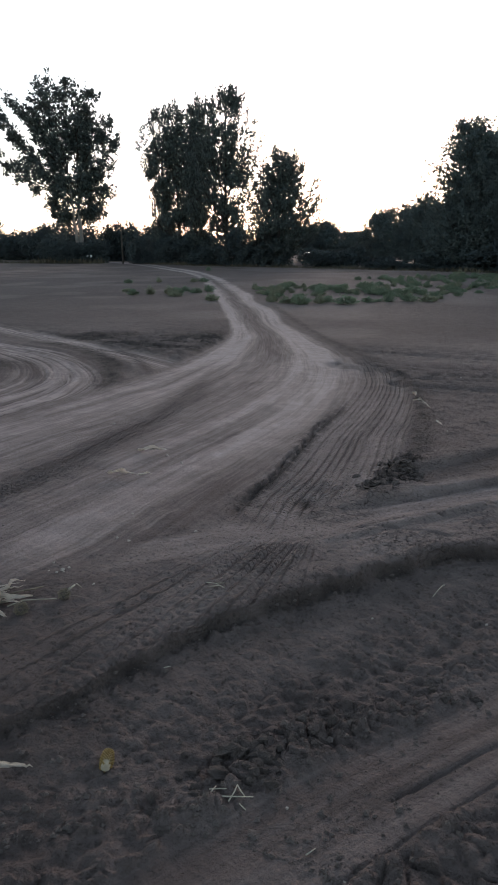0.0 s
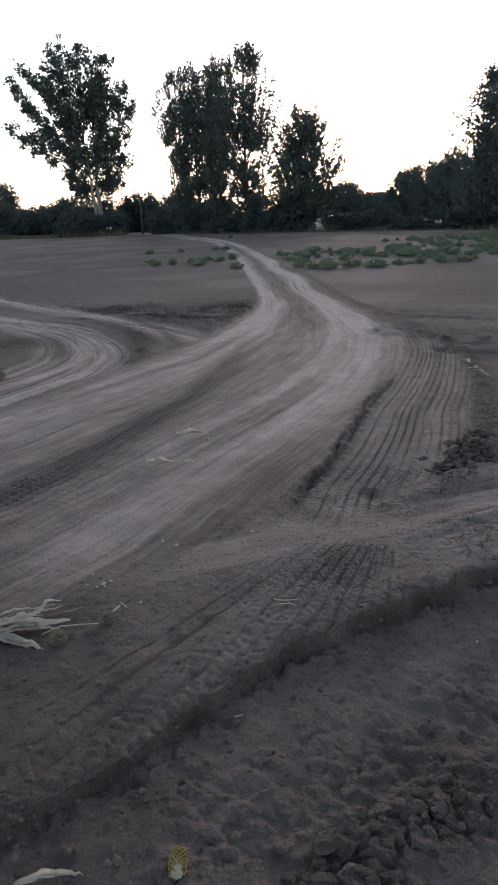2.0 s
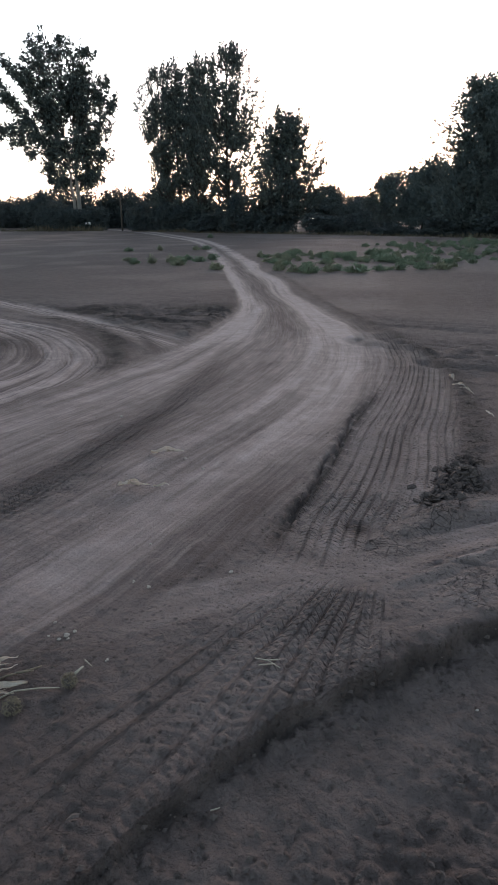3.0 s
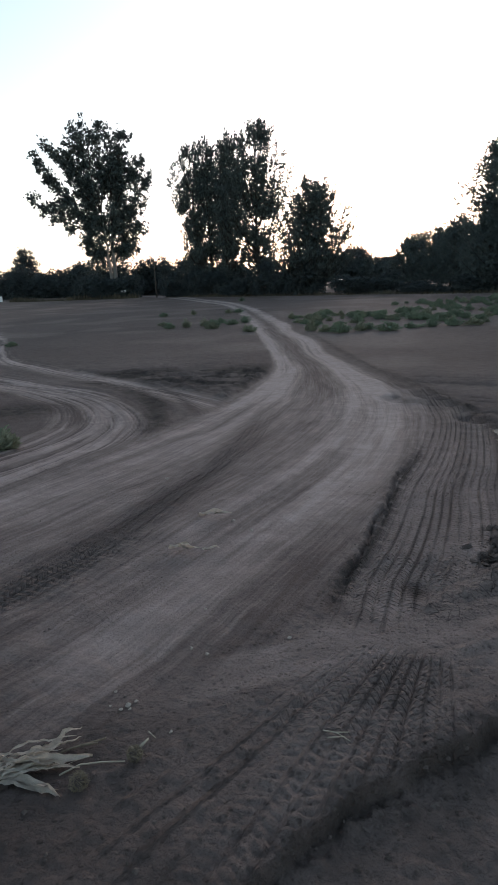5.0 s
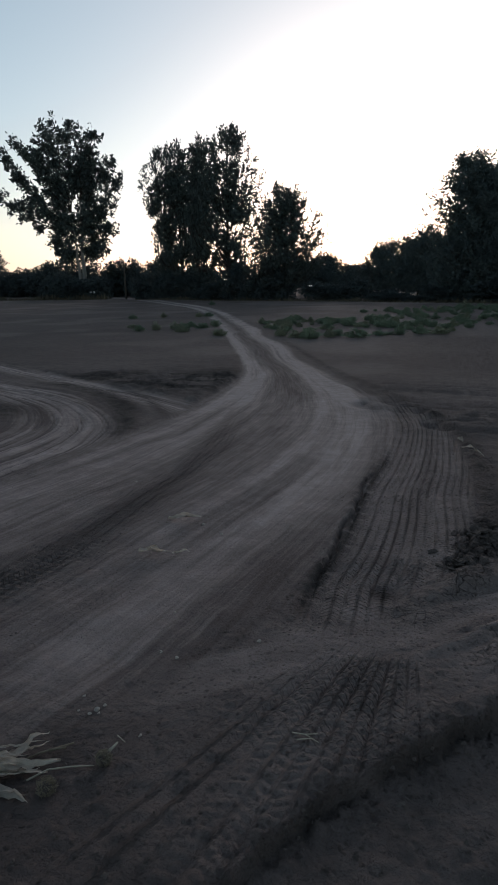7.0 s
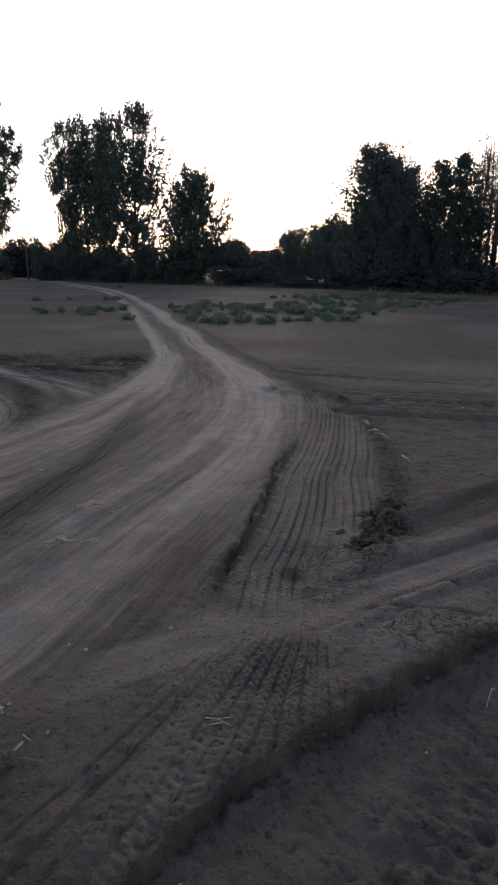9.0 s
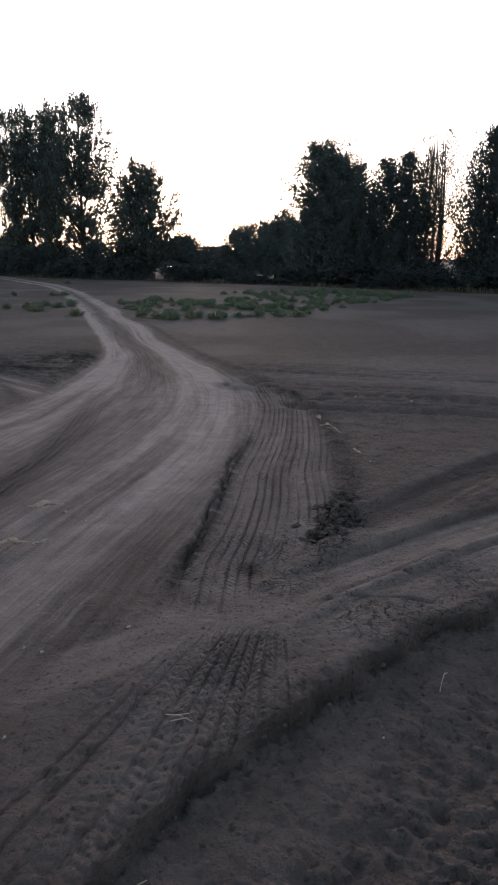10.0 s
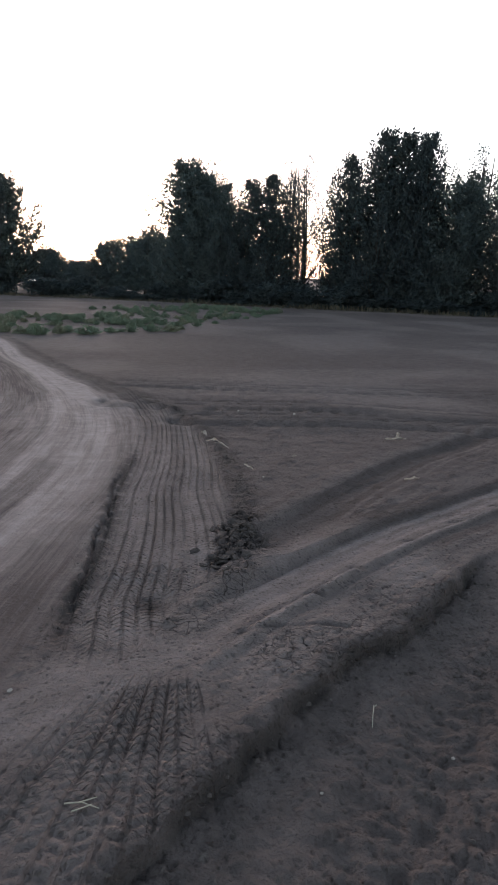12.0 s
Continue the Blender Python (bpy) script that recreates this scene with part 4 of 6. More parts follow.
def wood(rng, tall, radius, lobes, name, material, lean=(0, 0), stems=1, twigs=3):
    """A tapered trunk with limbs to the lobes of the crown and branches within them."""
    made = []
    for k in range(stems):
        off = Vector((0, 0, 0)) if stems == 1 else Vector((math.cos(k * 2.4) * radius * 1.6, math.sin(k * 2.4) * radius * 1.6, 0))
        path = [off + Vector((lean[0] * t * t + rng.normal() * 0.012 * tall * t, lean[1] * t * t + rng.normal() * 0.012 * tall * t, tall * t - 0.25 * (t == 0))) for t in np.linspace(0, 1, 9)]
        made.append((path, [radius * (1.35 if i == 0 else 1) * (1 - 0.9 * i / 8) + 0.012 for i in range(9)], 9))
    trunk_paths = [m[0] for m in made]
    for i, lobe in enumerate(lobes):
        end = Vector(lobe[:3])
        path = trunk_paths[i % stems]
        away = math.hypot(end.x, end.y)
        wanted = max(0.12 * tall, end.z - 0.5 * away - 0.12 * tall)
        k = min(range(len(path)), key=lambda q: abs(path[q].z - wanted))
        r = radius * (1 - 0.9 * k / 8) * 0.5
        limb = bent_path(path[k], end, 0.06 * away, rng)
        made.append((limb, [max(r * (1 - 0.8 * q / 5), 0.015) for q in range(6)], 5))
        for _ in range(twigs):
            d = Vector(rng.normal(size=3)).normalized()
            tip = end + Vector((d.x * lobe[3], d.y * lobe[4], abs(d.z) * lobe[5])) * 0.95
            made.append((bent_path(limb[3], tip, 0, rng, 3), [0.035, 0.026, 0.018, 0.010], 3))
    return tubes_mesh(name, made, material)


def plant_tree(name, trunk, crown, label, category="tree"):
    base = new(name)
    part("trunk", trunk, base)
    part("crown", crown, base)
    return tagged(base, label, category)


def poplar_lobes(rng, tall, wide, low=0.12, n=24, taper=0.8):
    out = []
    for i in range(n):
        t = (i + 0.5) / n
        h = low + (0.97 - low) * t
        r = wide * (0.55 + 0.6 * math.sin(math.pi * min(1, 0.15 + t * 0.85))) * (1 - taper * 0.6 * max(0, t - 0.80) / 0.20) * rng.uniform(0.75, 1.2)
        a = i * 2.399 + rng.uniform(-0.4, 0.4)
        out.append((math.cos(a) * r * 0.5, math.sin(a) * r * 0.5, h * tall, 0.52 * r + 0.15, 0.52 * r + 0.15, tall * 0.055 * rng.uniform(0.8, 1.5)))
    return out


def spreading_lobes(rng, tall, wide, low=0.15, n=26):
    out = []
    for i in range(n):
        t = (i + 0.5) / n
        h = low + (0.95 - low) * t
        r = wide * math.sqrt(max(0.08, 1 - ((t - 0.45) / 0.58) ** 2)) * rng.uniform(0.6, 1.1)
        a = i * 2.399 + rng.uniform(-0.5, 0.5)
        s = wide * rng.uniform(0.26, 0.42)
        out.append((math.cos(a) * r * 0.72, math.sin(a) * r * 0.72, h * tall, s, s, s * rng.uniform(0.8, 1.3)))
    return out


def make_tree(name, seed, tall, wide, shape, label, leaf_mat, twigs, per_twig, twig_len, leaf, lift, gap, gap_size, radius, low=0.12, stems=1, bark=None, narrow=0.55, three=False, n=0, branches=3, low_open=0.0):
    rng = np.random.default_rng(seed)
    lobes = poplar_lobes(rng, tall, wide, low, n or 24) if shape == "tall" else spreading_lobes(rng, tall, wide, low, n or 26)
    trunk = wood(rng, tall * 0.93, radius, lobes, "trunk", bark or BARK, stems=stems, twigs=branches)
    v, f = crown_leaves(rng, lobes, twigs, per_twig, twig_len, leaf, lift, gap, gap_size, narrow, three, low_open)
    return plant_tree(name, trunk, mesh_of("crown", v, f, leaf_mat), label)


def set_at(ob, x, y, turn=0.0, scale=(1, 1, 1), sink=0.0):
    ob.matrix_basis = pose(x, y, height(x, y) - sink, 0, 0, turn) @ Matrix.Diagonal((*scale, 1))
    return ob


def another(ob, x, y, turn=0.0, scale=(1, 1, 1), sink=0.0):
    made = copy_thing(ob, pose(x, y, height(x, y) - sink, 0, 0, turn))
    made.scale = scale
    return made


def shoot_paths(start, tip, bulge=0.72, rise=0.35, n=6):
    """Curved shoots that leave their limb outwards and then turn up: (shoots, n, 3) places."""
    bend = start + (tip - start) * np.array([bulge, bulge, rise])
    t = np.linspace(0, 1, n)[None, :, None]
    return (1 - t) ** 2 * start[:, None] + 2 * t * (1 - t) * bend[:, None] + t**2 * tip[:, None]


def leafy(rng, paths, per, leaf, spread, begin=0.3, inner=1.5, gap=0.2, gap_size=1.0, narrow=0.55, low_open=0.0):
    """Leaves set along shoots, loose near their foot and close about the tip; larger ones deep in the crown."""
    n, m = paths.shape[:2]
    s = begin + (1.03 - begin) * rng.uniform(0, 1, (n, per)) ** 0.75
    f = np.clip(s, 0, 0.999) * (m - 1)
    i = f.astype(int)
    row = np.arange(n)[:, None]
    a, b = paths[row, i], paths[row, i + 1]
    way = (b - a) / (np.linalg.norm(b - a, axis=2, keepdims=True) + 1e-6)
    at = a + (b - a) * (f - i)[..., None] + rng.normal(size=a.shape) * (spread * (1.15 - 0.6 * s))[..., None]
    head = way * 0.65 + rng.normal(size=a.shape) * 0.55
    size = leaf * (1 + (inner - 1) * (1.04 - s) / (1.04 - begin))
    at, head, size = at.reshape(-1, 3), head.reshape(-1, 3), size.ravel()
    air = grain(at[:, 0] + 0.6 * at[:, 1], at[:, 2] + 0.3 * at[:, 1], gap_size, int(rng.integers(1000)))
    keep = air > gap * (1 + low_open * (at[:, 2] < 0.45 * at[:, 2].max())) * rng.uniform(0.7, 1.3, len(at))
    return leaf_blades(rng, at[keep], head[keep], size[keep], narrow)


def shoot_tree(name, seed, tall, profile, shoots, per, leaf, spread, label, material, bark, radius, steep=1.3, stems=1, begin=0.3, inner=1.5, gap=0.2, gap_size=1.0, low=0.08, uneven=0.5, narrow=0.55, low_open=0.0):
    """A tree whose crown follows a profile of (height share, half width): trunk, rising shoots, leaves along the shoots."""
    rng = np.random.default_rng(seed)
    hs, rs = np.array(profile).T
    grid = np.linspace(hs[0], hs[-1], 200)
    wide = np.interp(grid, hs, rs)
    t = rng.choice(grid, shoots, p=(wide + 0.6) / (wide + 0.6).sum())
    turn = rng.uniform(0, 2 * math.pi, shoots)
    r = np.interp(t, hs, rs) * rng.uniform(0.04, 1, shoots) ** 0.42
    r = 1.16 * r * (1 - uneven * 0.5 + uneven * grain(turn * 1.3, t * tall * 0.42, 1.0, seed))
    which = rng.integers(0, stems, shoots)
    ox, oy = np.cos(which * 2.4) * radius * 2.2 * (stems > 1), np.sin(which * 2.4) * radius * 2.2 * (stems > 1)
    sway = rng.normal(size=4) * 0.018 * tall

    def trunk_at(z):
        k = z / tall
        return sway[0] * np.sin(3.1 * k + 1) * k + sway[1] * k * k, sway[2] * np.sin(2.7 * k) * k + sway[3] * k * k

    z0 = np.maximum(low * tall * rng.uniform(0.8, 1.6, shoots), t * tall - steep * r - rng.uniform(0.02, 0.07, shoots) * tall)
    z0 = np.minimum(z0, t * tall - 0.2)
    bx, by = trunk_at(z0)
    tx, ty = trunk_at(t * tall)
    start = np.stack([bx + ox, by + oy, z0], 1)
    tip = np.stack([tx + ox + np.cos(turn) * r, ty + oy + np.sin(turn) * r, t * tall], 1)
    paths = shoot_paths(start, tip)
    made = []
    for k in range(stems):
        zs = np.linspace(-0.25, 0.94 * tall, 10)
        px, py = trunk_at(np.maximum(zs, 0))
        dx, dy = (math.cos(k * 2.4) * radius * 2.2, math.sin(k * 2.4) * radius * 2.2) if stems > 1 else (0, 0)
        made.append(([(x + dx, y + dy, z) for x, y, z in zip(px, py, zs)], [radius * (1.4 if i == 0 else 1) * (1 - 0.93 * i / 9) + 0.012 for i in range(10)], 9))
    for p, q in zip(paths[::2], z0[::2] / tall):
        w = 0.30 * radius * (1.05 - q) + 0.012
        made.append((list(p), [w * (1 - 0.85 * i / 5) for i in range(6)], 3))
    v, f = leafy(rng, paths, per, leaf, spread, begin, inner, gap, gap_size, narrow, low_open)
    return plant_tree(name, tubes_mesh("trunk", made, bark), mesh_of("crown", v, f, material), label)


# the lone old cottonwood with its forked pale trunk and the broken outline
def lone_cottonwood():
    rng = np.random.default_rng(41)
    tips = [(-0.3, 27.2), (-2.6, 25.6), (-4.6, 26.2), (-8.6, 24.0), (-10.2, 21.9), (-8.9, 19.4), (-5.6, 22.4), (-3.6, 16.6), (-3.4, 13.4), (3.8, 24.9), (1.6, 24.6), (5.6, 21.4), (6.9, 18.2), (6.2, 15.0), (5.3, 11.4), (3.8, 9.6), (2.2, 8.8), (-4.0, 9.8), (-3.0, 8.9), (0.2, 20.0), (2.4, 18.0), (-2.2, 20.0), (3.4, 14.0), (0.6, 13.0), (-2.0, 12.0), (3.2, 21.0)]
    outer = [(-11.6, 15.9), (-11.4, 14.8), (-9.4, 14.4), (-7.7, 15.5), (-7.2, 12.0)]  # the bough that reaches out low
    base = new("cottonwood_tree")
    trunk, limbs, starts, ends = [], [], [], []
    for dx, top, r in ((-0.40, 13.5, 0.36), (0.30, 15.5, 0.48)):
        path = [Vector((dx * (0.5 + 1.6 * t) + rng.normal() * 0.07, 0.3 * dx * t, top * t - 0.2)) for t in np.linspace(0, 1, 9)]
        trunk.append((path, [r * (1.3 if i == 0 else 1) * (1 - 0.85 * i / 8) for i in range(9)], 10))
    bough = bent_path((-0.9, 0, 9.4), (-6.0, 0.4, 13.0), 0.5, rng)
    limbs.append((bough, [0.14 - 0.012 * i for i in range(6)], 6))
    for k, (x, z) in enumerate(tips + outer):
        y = 0.4 + rng.normal() * 0.5 if k >= len(tips) else rng.uniform(-1, 1) * math.sqrt(max(4.0, 30 - x * x)) * 0.75
        y = abs(y) + 1.0 if z < 10 else y
        end = Vector((x, y, z))
        if k >= len(tips):
            path, q = bough, 3 + k % 3
        else:
            path = trunk[0][0] if x < 0 else trunk[1][0]
            q = min(range(9), key=lambda j: abs(path[j].z - max(5.0, z - 0.85 * math.hypot(x, y) - 2.5)))
        limb = bent_path(path[q], end, 0.04 * abs(x), rng)
        limbs.append((limb, [0.115 * (1 - 0.8 * j / 5) for j in range(6)], 6))
        many = 11 if k >= len(tips) else 40
        for _ in range(many):
            f = rng.uniform(0.30 if k < len(tips) else 0.45, 1.0)
            p = limb[int(f * 4.99)].lerp(limb[min(5, int(f * 4.99) + 1)], (f * 4.99) % 1)
            long = rng.uniform(0.9, 3.2) * (1.15 - 0.55 * f) * (0.6 if k >= len(tips) or x < -5 else 1.0)
            d = Vector(rng.normal(size=3)) + Vector((0.12 * x, 0, 0.5))
            starts.append(p)
            ends.append(p + d.normalized() * long)
    paths = shoot_paths(np.array(starts), np.array(ends))
    for p in paths[::3]:
        limbs.append((list(p), [0.035, 0.03, 0.026, 0.02, 0.015, 0.008], 3))
    part("trunk", tubes_mesh("trunk", trunk, PALE_BARK), base, "pale forked trunk")
    part("limb", tubes_mesh("limb", limbs, BARK), base)
    v, f = leafy(rng, paths, 34, 0.42, 0.36, 0.15, 1.2, 0.27, 1.1, 0.62)
    part("crown", mesh_of("crown", v, f, LEAF_POPLAR), base)
    tagged(base, "tall lone cottonwood with a ragged open crown and pale trunk", "tree")
    return base


set_at(lone_cottonwood(), -42.4, 95.8, 24.3, (0.90, 0.90, 0.955))

# the row of tall poplars by the end of the road
POPLAR_LABEL = "tall slender poplar with dense dark leaves in a row"
COLUMN = [(0.13, 1.9), (0.30, 2.1), (0.48, 2.3), (0.62, 2.6), (0.78, 2.7), (0.90, 2.3), (0.97, 1.6), (1.0, 0.7)]
poplar_a = shoot_tree("poplar_tree", 11, 19.4, COLUMN, 230, 76, 0.32, 0.30, POPLAR_LABEL, LEAF_POPLAR, BARK, 0.25, 1.5, 1, 0.25, 1.3, 0.36, 0.9, low_open=0.45)
poplar_b = shoot_tree("poplar_tree", 12, 19.7, [(h, r * 0.9) for h, r in COLUMN], 210, 76, 0.32, 0.29, POPLAR_LABEL, LEAF_POPLAR, BARK, 0.23, 1.7, 1, 0.25, 1.3, 0.37, 0.9, low_open=0.45)
poplar_c = shoot_tree("poplar_tree", 13, 19.6, [(0.13, 2.2), (0.35, 2.5), (0.50, 2.8), (0.62, 3.3), (0.76, 4.0), (0.87, 3.2), (0.95, 2.0), (1.0, 0.8)], 270, 76, 0.32, 0.31, POPLAR_LABEL, LEAF_POPLAR, BARK, 0.27, 1.4, 1, 0.25, 1.3, 0.38, 1.0, low_open=0.45)
set_at(poplar_a, -25.9, 87.1, 10, (0.88, 0.88, 1.0))
set_at(poplar_b, -23.5, 85.4, 80)
set_at(poplar_c, -15.7, 79.0, 200)
another(poplar_a, -21.6, 86.4, 130, (0.9, 0.9, 0.98))
another(poplar_b, -19.7, 82.2, 250, (0.92, 0.92, 0.985))
for ob in list(scene.objects):
    if ob.name.startswith("poplar_tree"):
        tagged(ob, group="poplars at the end of the road")

# the shorter spiky poplar beside them
young = shoot_tree("young_poplar_tree", 21, 12.3, [(0.14, 1.8), (0.26, 3.2), (0.42, 4.3), (0.58, 4.2), (0.74, 3.3), (0.88, 2.2), (1.0, 1.0)], 430, 66, 0.28, 0.24, "broad young poplar with upright spiky shoots", LEAF_POPLAR, BARK, 0.2, 1.05, 3, 0.18, 1.3, 0.24, 0.8, 0.06, 0.3, low_open=0.5)
set_at(young, -8.6, 73.6, 30)

# the wood along the field's edge
WOOD_LABEL = "dense dark green tree at the wood's edge"
ROUND = [(0.04, 2.2), (0.16, 3.0), (0.40, 3.6), (0.62, 3.6), (0.80, 3.0), (0.92, 2.0), (1.0, 0.7)]
UPRIGHT = [(0.04, 2.2), (0.20, 2.9), (0.50, 3.1), (0.74, 2.5), (0.90, 1.3), (1.0, 0.3)]
oak_a = shoot_tree("woodland_tree", 31, 12.7, ROUND, 400, 62, 0.21, 0.30, WOOD_LABEL, LEAF_WILLOW, BARK, 0.2, 0.5, 2, 0.12, 2.0, 0.14, 0.8, 0.04, 0.35)
oak_b = shoot_tree("woodland_tree", 32, 12.0, UPRIGHT, 290, 66, 0.19, 0.30, WOOD_LABEL, LEAF_DARK, BARK, 0.2, 0.8, 1, 0.12, 2.0, 0.12, 0.8, 0.04, 0.35)
airy = shoot_tree("sparse_woodland_tree", 33, 12.6, [(0.25, 1.0), (0.45, 1.7), (0.70, 2.3), (0.88, 1.8), (1.0, 0.5)], 110, 46, 0.16, 0.34, "thin tree with an airy crown that lets the sky through", LEAF_DARK, BARK, 0.16, 1.3, 3, 0.35, 1.3, 0.36, 0.9)
set_at(oak_a, 9.6, 61.2, 0)
for x, y, s, h, t in ((11.2, 63.2, 0.75, 0.93, 70), (11.8, 59.8, 0.8, 0.84, 140), (28.0, 46.2, 0.8, 0.80, 210), (35.5, 40.2, 1.1, 1.0, 330)):
    another(oak_a, x, y, t, (s, s, h))
set_at(oak_b, 22.6, 49.5, 0, (1.05, 1.05, 1.13))
for x, y, s, h, t in ((24.6, 49.3, 0.95, 1.13, 100), (25.6, 47.4, 0.85, 1.10, 220), (20.8, 51.6, 0.8, 1.0, 310), (13.9, 57.2, 0.9, 0.88, 45), (15.6, 55.2, 0.8, 0.90, 160), (31.2, 42.6, 1.1, 0.95, 250), (39.0, 36.0, 1.2, 1.0, 30)):
    another(oak_b, x, y, t, (s, s, h))
set_at(airy, 18.5, 56.2, 0)
for x, y, s, h, t in ((17.3, 55.6, 0.9, 0.97, 130), (30.6, 48.0, 1.1, 1.0, 200), (29.2, 47.6, 0.8, 0.85, 300)):
    another(airy, x, y, t, (s, s, h))

# smaller trees set back between the poplars and the wood
small = make_tree("small_tree", 71, 6.4, 2.3, "tall", "small leafy tree standing back behind the field", LEAF_WILLOW, 1700, 6, 0.7, 0.26, 0.7, 0.37, 0.8, 0.12, 0.08, 2, None, 0.6, True)
set_at(small, 5.3, 75.6, 0)
for x, y, s, h, t in ((7.0, 70.4, 0.95, 1.08, 50), (8.4, 62.4, 0.75, 1.0, 15), (7.7, 63.4, 0.6, 0.85, 215), (3.6, 80.0, 0.9, 0.98, 90), (2.3, 84.2, 0.9, 0.95, 140), (6.3, 72.6, 0.8, 1.0, 200), (-5.2, 90.5, 1.1, 0.80, 260), (-4.0, 91.5, 0.8, 0.84, 20), (-2.0, 99.5, 1.0, 0.66, 70), (-0.4, 97.0, 0.9, 0.64, 120), (0.8, 94.0, 0.9, 0.62, 310), (-7.0, 92.0, 0.9, 0.66, 160)):
    another(small, x, y, t, (s, s, h))

# the far hedge and the low trees on the left
hedge_tree = make_tree("hedge_tree", 51, 5.2, 3.4, "wide", "low rounded tree in a distant hedge", LEAF_DARK, 800, 5, 0.8, 0.42, 0.3, 0.12, 0.9, 0.2, 0.03, 1, None, 0.6, True, 12, 0)
fir = make_tree("conical_tree", 52, 10.4, 2.9, "tall", "dark conical tree standing above a distant hedge", LEAF_DARK, 1700, 6, 0.8, 0.36, 0.4, 0.12, 0.9, 0.25, 0.03, 1, None, 0.6, True)
for x, y, t in ((-45.0, 94.0, 0.62), (-41.4, 93.2, 0.48), (-39.0, 93.4, 0.55), (-47.5, 96.5, 0.7), (-43.2, 93.0, 0.5)):
    another(hedge_tree, x, y, 60 * t + x, (0.7, 0.7, t))
set_at(fir, -78.4, 130.5, 0)
set_at(hedge_tree, -57.4, 114.2, 0)
rng_h = np.random.default_rng(77)
for i in range(26):
    f = i / 25
    x, y = -92 + 62 * f + rng_h.normal() * 1.0, 131 - 26 * f + rng_h.normal() * 2.5
    s = rng_h.uniform(0.8, 1.25)
    another(hedge_tree, x, y, rng_h.uniform(0, 360), (s, s, rng_h.uniform(0.55, 1.05)))
another(hedge_tree, -38.9, 108.6, 40, (0.5, 0.5, 1.02))
another(hedge_tree, -35.0, 100.5, 140, (0.55, 0.55, 0.85))

# undergrowth along the foot of the trees
bushes = [
    make_tree("bush", 61 + i, 2.9, 1.9, "wide", "dense dark shrub in the undergrowth below the trees", LEAF_DARK, 700, 5, 0.5, 0.27, 0.4, 0.08, 0.6, 0.06, 0.02, 1, None, 0.6, True, 8, 0)
    for i in range(3)
]
EDGE = curve_through([(-75, 108), (-57, 96), (-32, 87), (-14.6, 74), (3.4, 61), (15, 50), (25, 42.7), (34, 36.5), (44, 29)], 10)
rng_b = np.random.default_rng(63)
steps = np.r_[0, np.cumsum(np.hypot(*np.diff(EDGE, axis=0).T))]
spots = [(d, o) for d in np.arange(42, steps[-1], 2.2) for o in ((1.6,) if d < 88 else (1.8, 4.4))]
grown = 0
for d, o in spots:
    d = d + rng_b.normal() * 0.5
    x, y = np.interp(d, steps, EDGE[:, 0]), np.interp(d, steps, EDGE[:, 1])
    o += rng_b.uniform(0, 1.2)
    x, y = x + o * 0.58, y + o * 0.81
    if (-36.5 < x < -30.5) or (-6.0 < x < -5.1 and y < 77):
        continue
    tall = rng_b.uniform(0.4, 1.1) * (1.0 if d < 88 else 0.62)
    if -31 < x < -9:
        tall *= rng_b.uniform(0.6, 1.5)
    elif rng_b.uniform() < 0.35:
        tall *= 0.5
    if -8.5 < x < 6:
        tall *= 0.55
    wide = rng_b.uniform(0.75, 1.3)
    if grown < 3:
        set_at(bushes[grown], x, y, rng_b.uniform(0, 360), (wide, wide, tall))
    else:
        another(bushes[grown % 3], x, y, rng_b.uniform(0, 360), (wide, wide, tall))
    grown += 1


# ---- weeds ----
def weed_clump(seed, tall, wide, material, blades=56, leaf=0.13, name="weed_clump"):
    rng = np.random.default_rng(seed)
    a, r = rng.uniform(0, 2 * math.pi, blades), wide * rng.uniform(0, 1, blades) ** 0.6
    foot = np.stack([np.cos(a) * r * 0.55, np.sin(a) * r * 0.55, np.full(blades, -0.02)], 1)
    way = np.stack([np.cos(a) * r * 0.9, np.sin(a) * r * 0.9, tall * rng.uniform(0.5, 1.1, blades) * (1.05 - 0.6 * (r / wide) ** 2)], 1)
    long = np.linalg.norm(way, axis=1)
    side = np.cross(way, rng.normal(size=way.shape))
    side /= np.linalg.norm(side, axis=1, keepdims=True)
    stem = np.stack([foot - side * 0.006, foot + side * 0.006, foot + way + side * 0.002, foot + way - side * 0.002], 1).reshape(-1, 3)
    t = rng.uniform(0.15, 1.0, (blades, 6, 1))
    at = foot[:, None] + way[:, None] * t
    head = way[:, None] / long[:, None, None] * 0.8 + rng.normal(size=at.shape) * 0.6
    lv, lf = leaf_blades(rng, at.reshape(-1, 3), head.reshape(-1, 3), leaf, 0.34)
    verts = np.vstack([stem, lv])
    faces = np.vstack([np.arange(len(stem)).reshape(-1, 4), lf + len(stem)])
    return mesh_of(name, verts, faces, material)


def inside(poly, x, y):
    hit = False
    for (ax, ay), (bx, by) in zip(poly, poly[1:] + poly[:1]):
        if (ay > y) != (by > y) and x < (bx - ax) * (y - ay) / (by - ay) + ax:
            hit = not hit
    return hit


WEED_KINDS = [
    (weed_clump(81, 0.52, 0.23, WEED), "bushy green weed growing from bare soil"),
    (weed_clump(82, 0.42, 0.27, WEED), "bushy green weed growing from bare soil"),
    (weed_clump(83, 0.58, 0.20, WEED_GREY), "grey-green weed going to seed on bare soil"),
    (weed_clump(84, 0.32, 0.22, WEED_GREY), "low grey-green weed on bare soil"),
]
rng_w = np.random.default_rng(9)


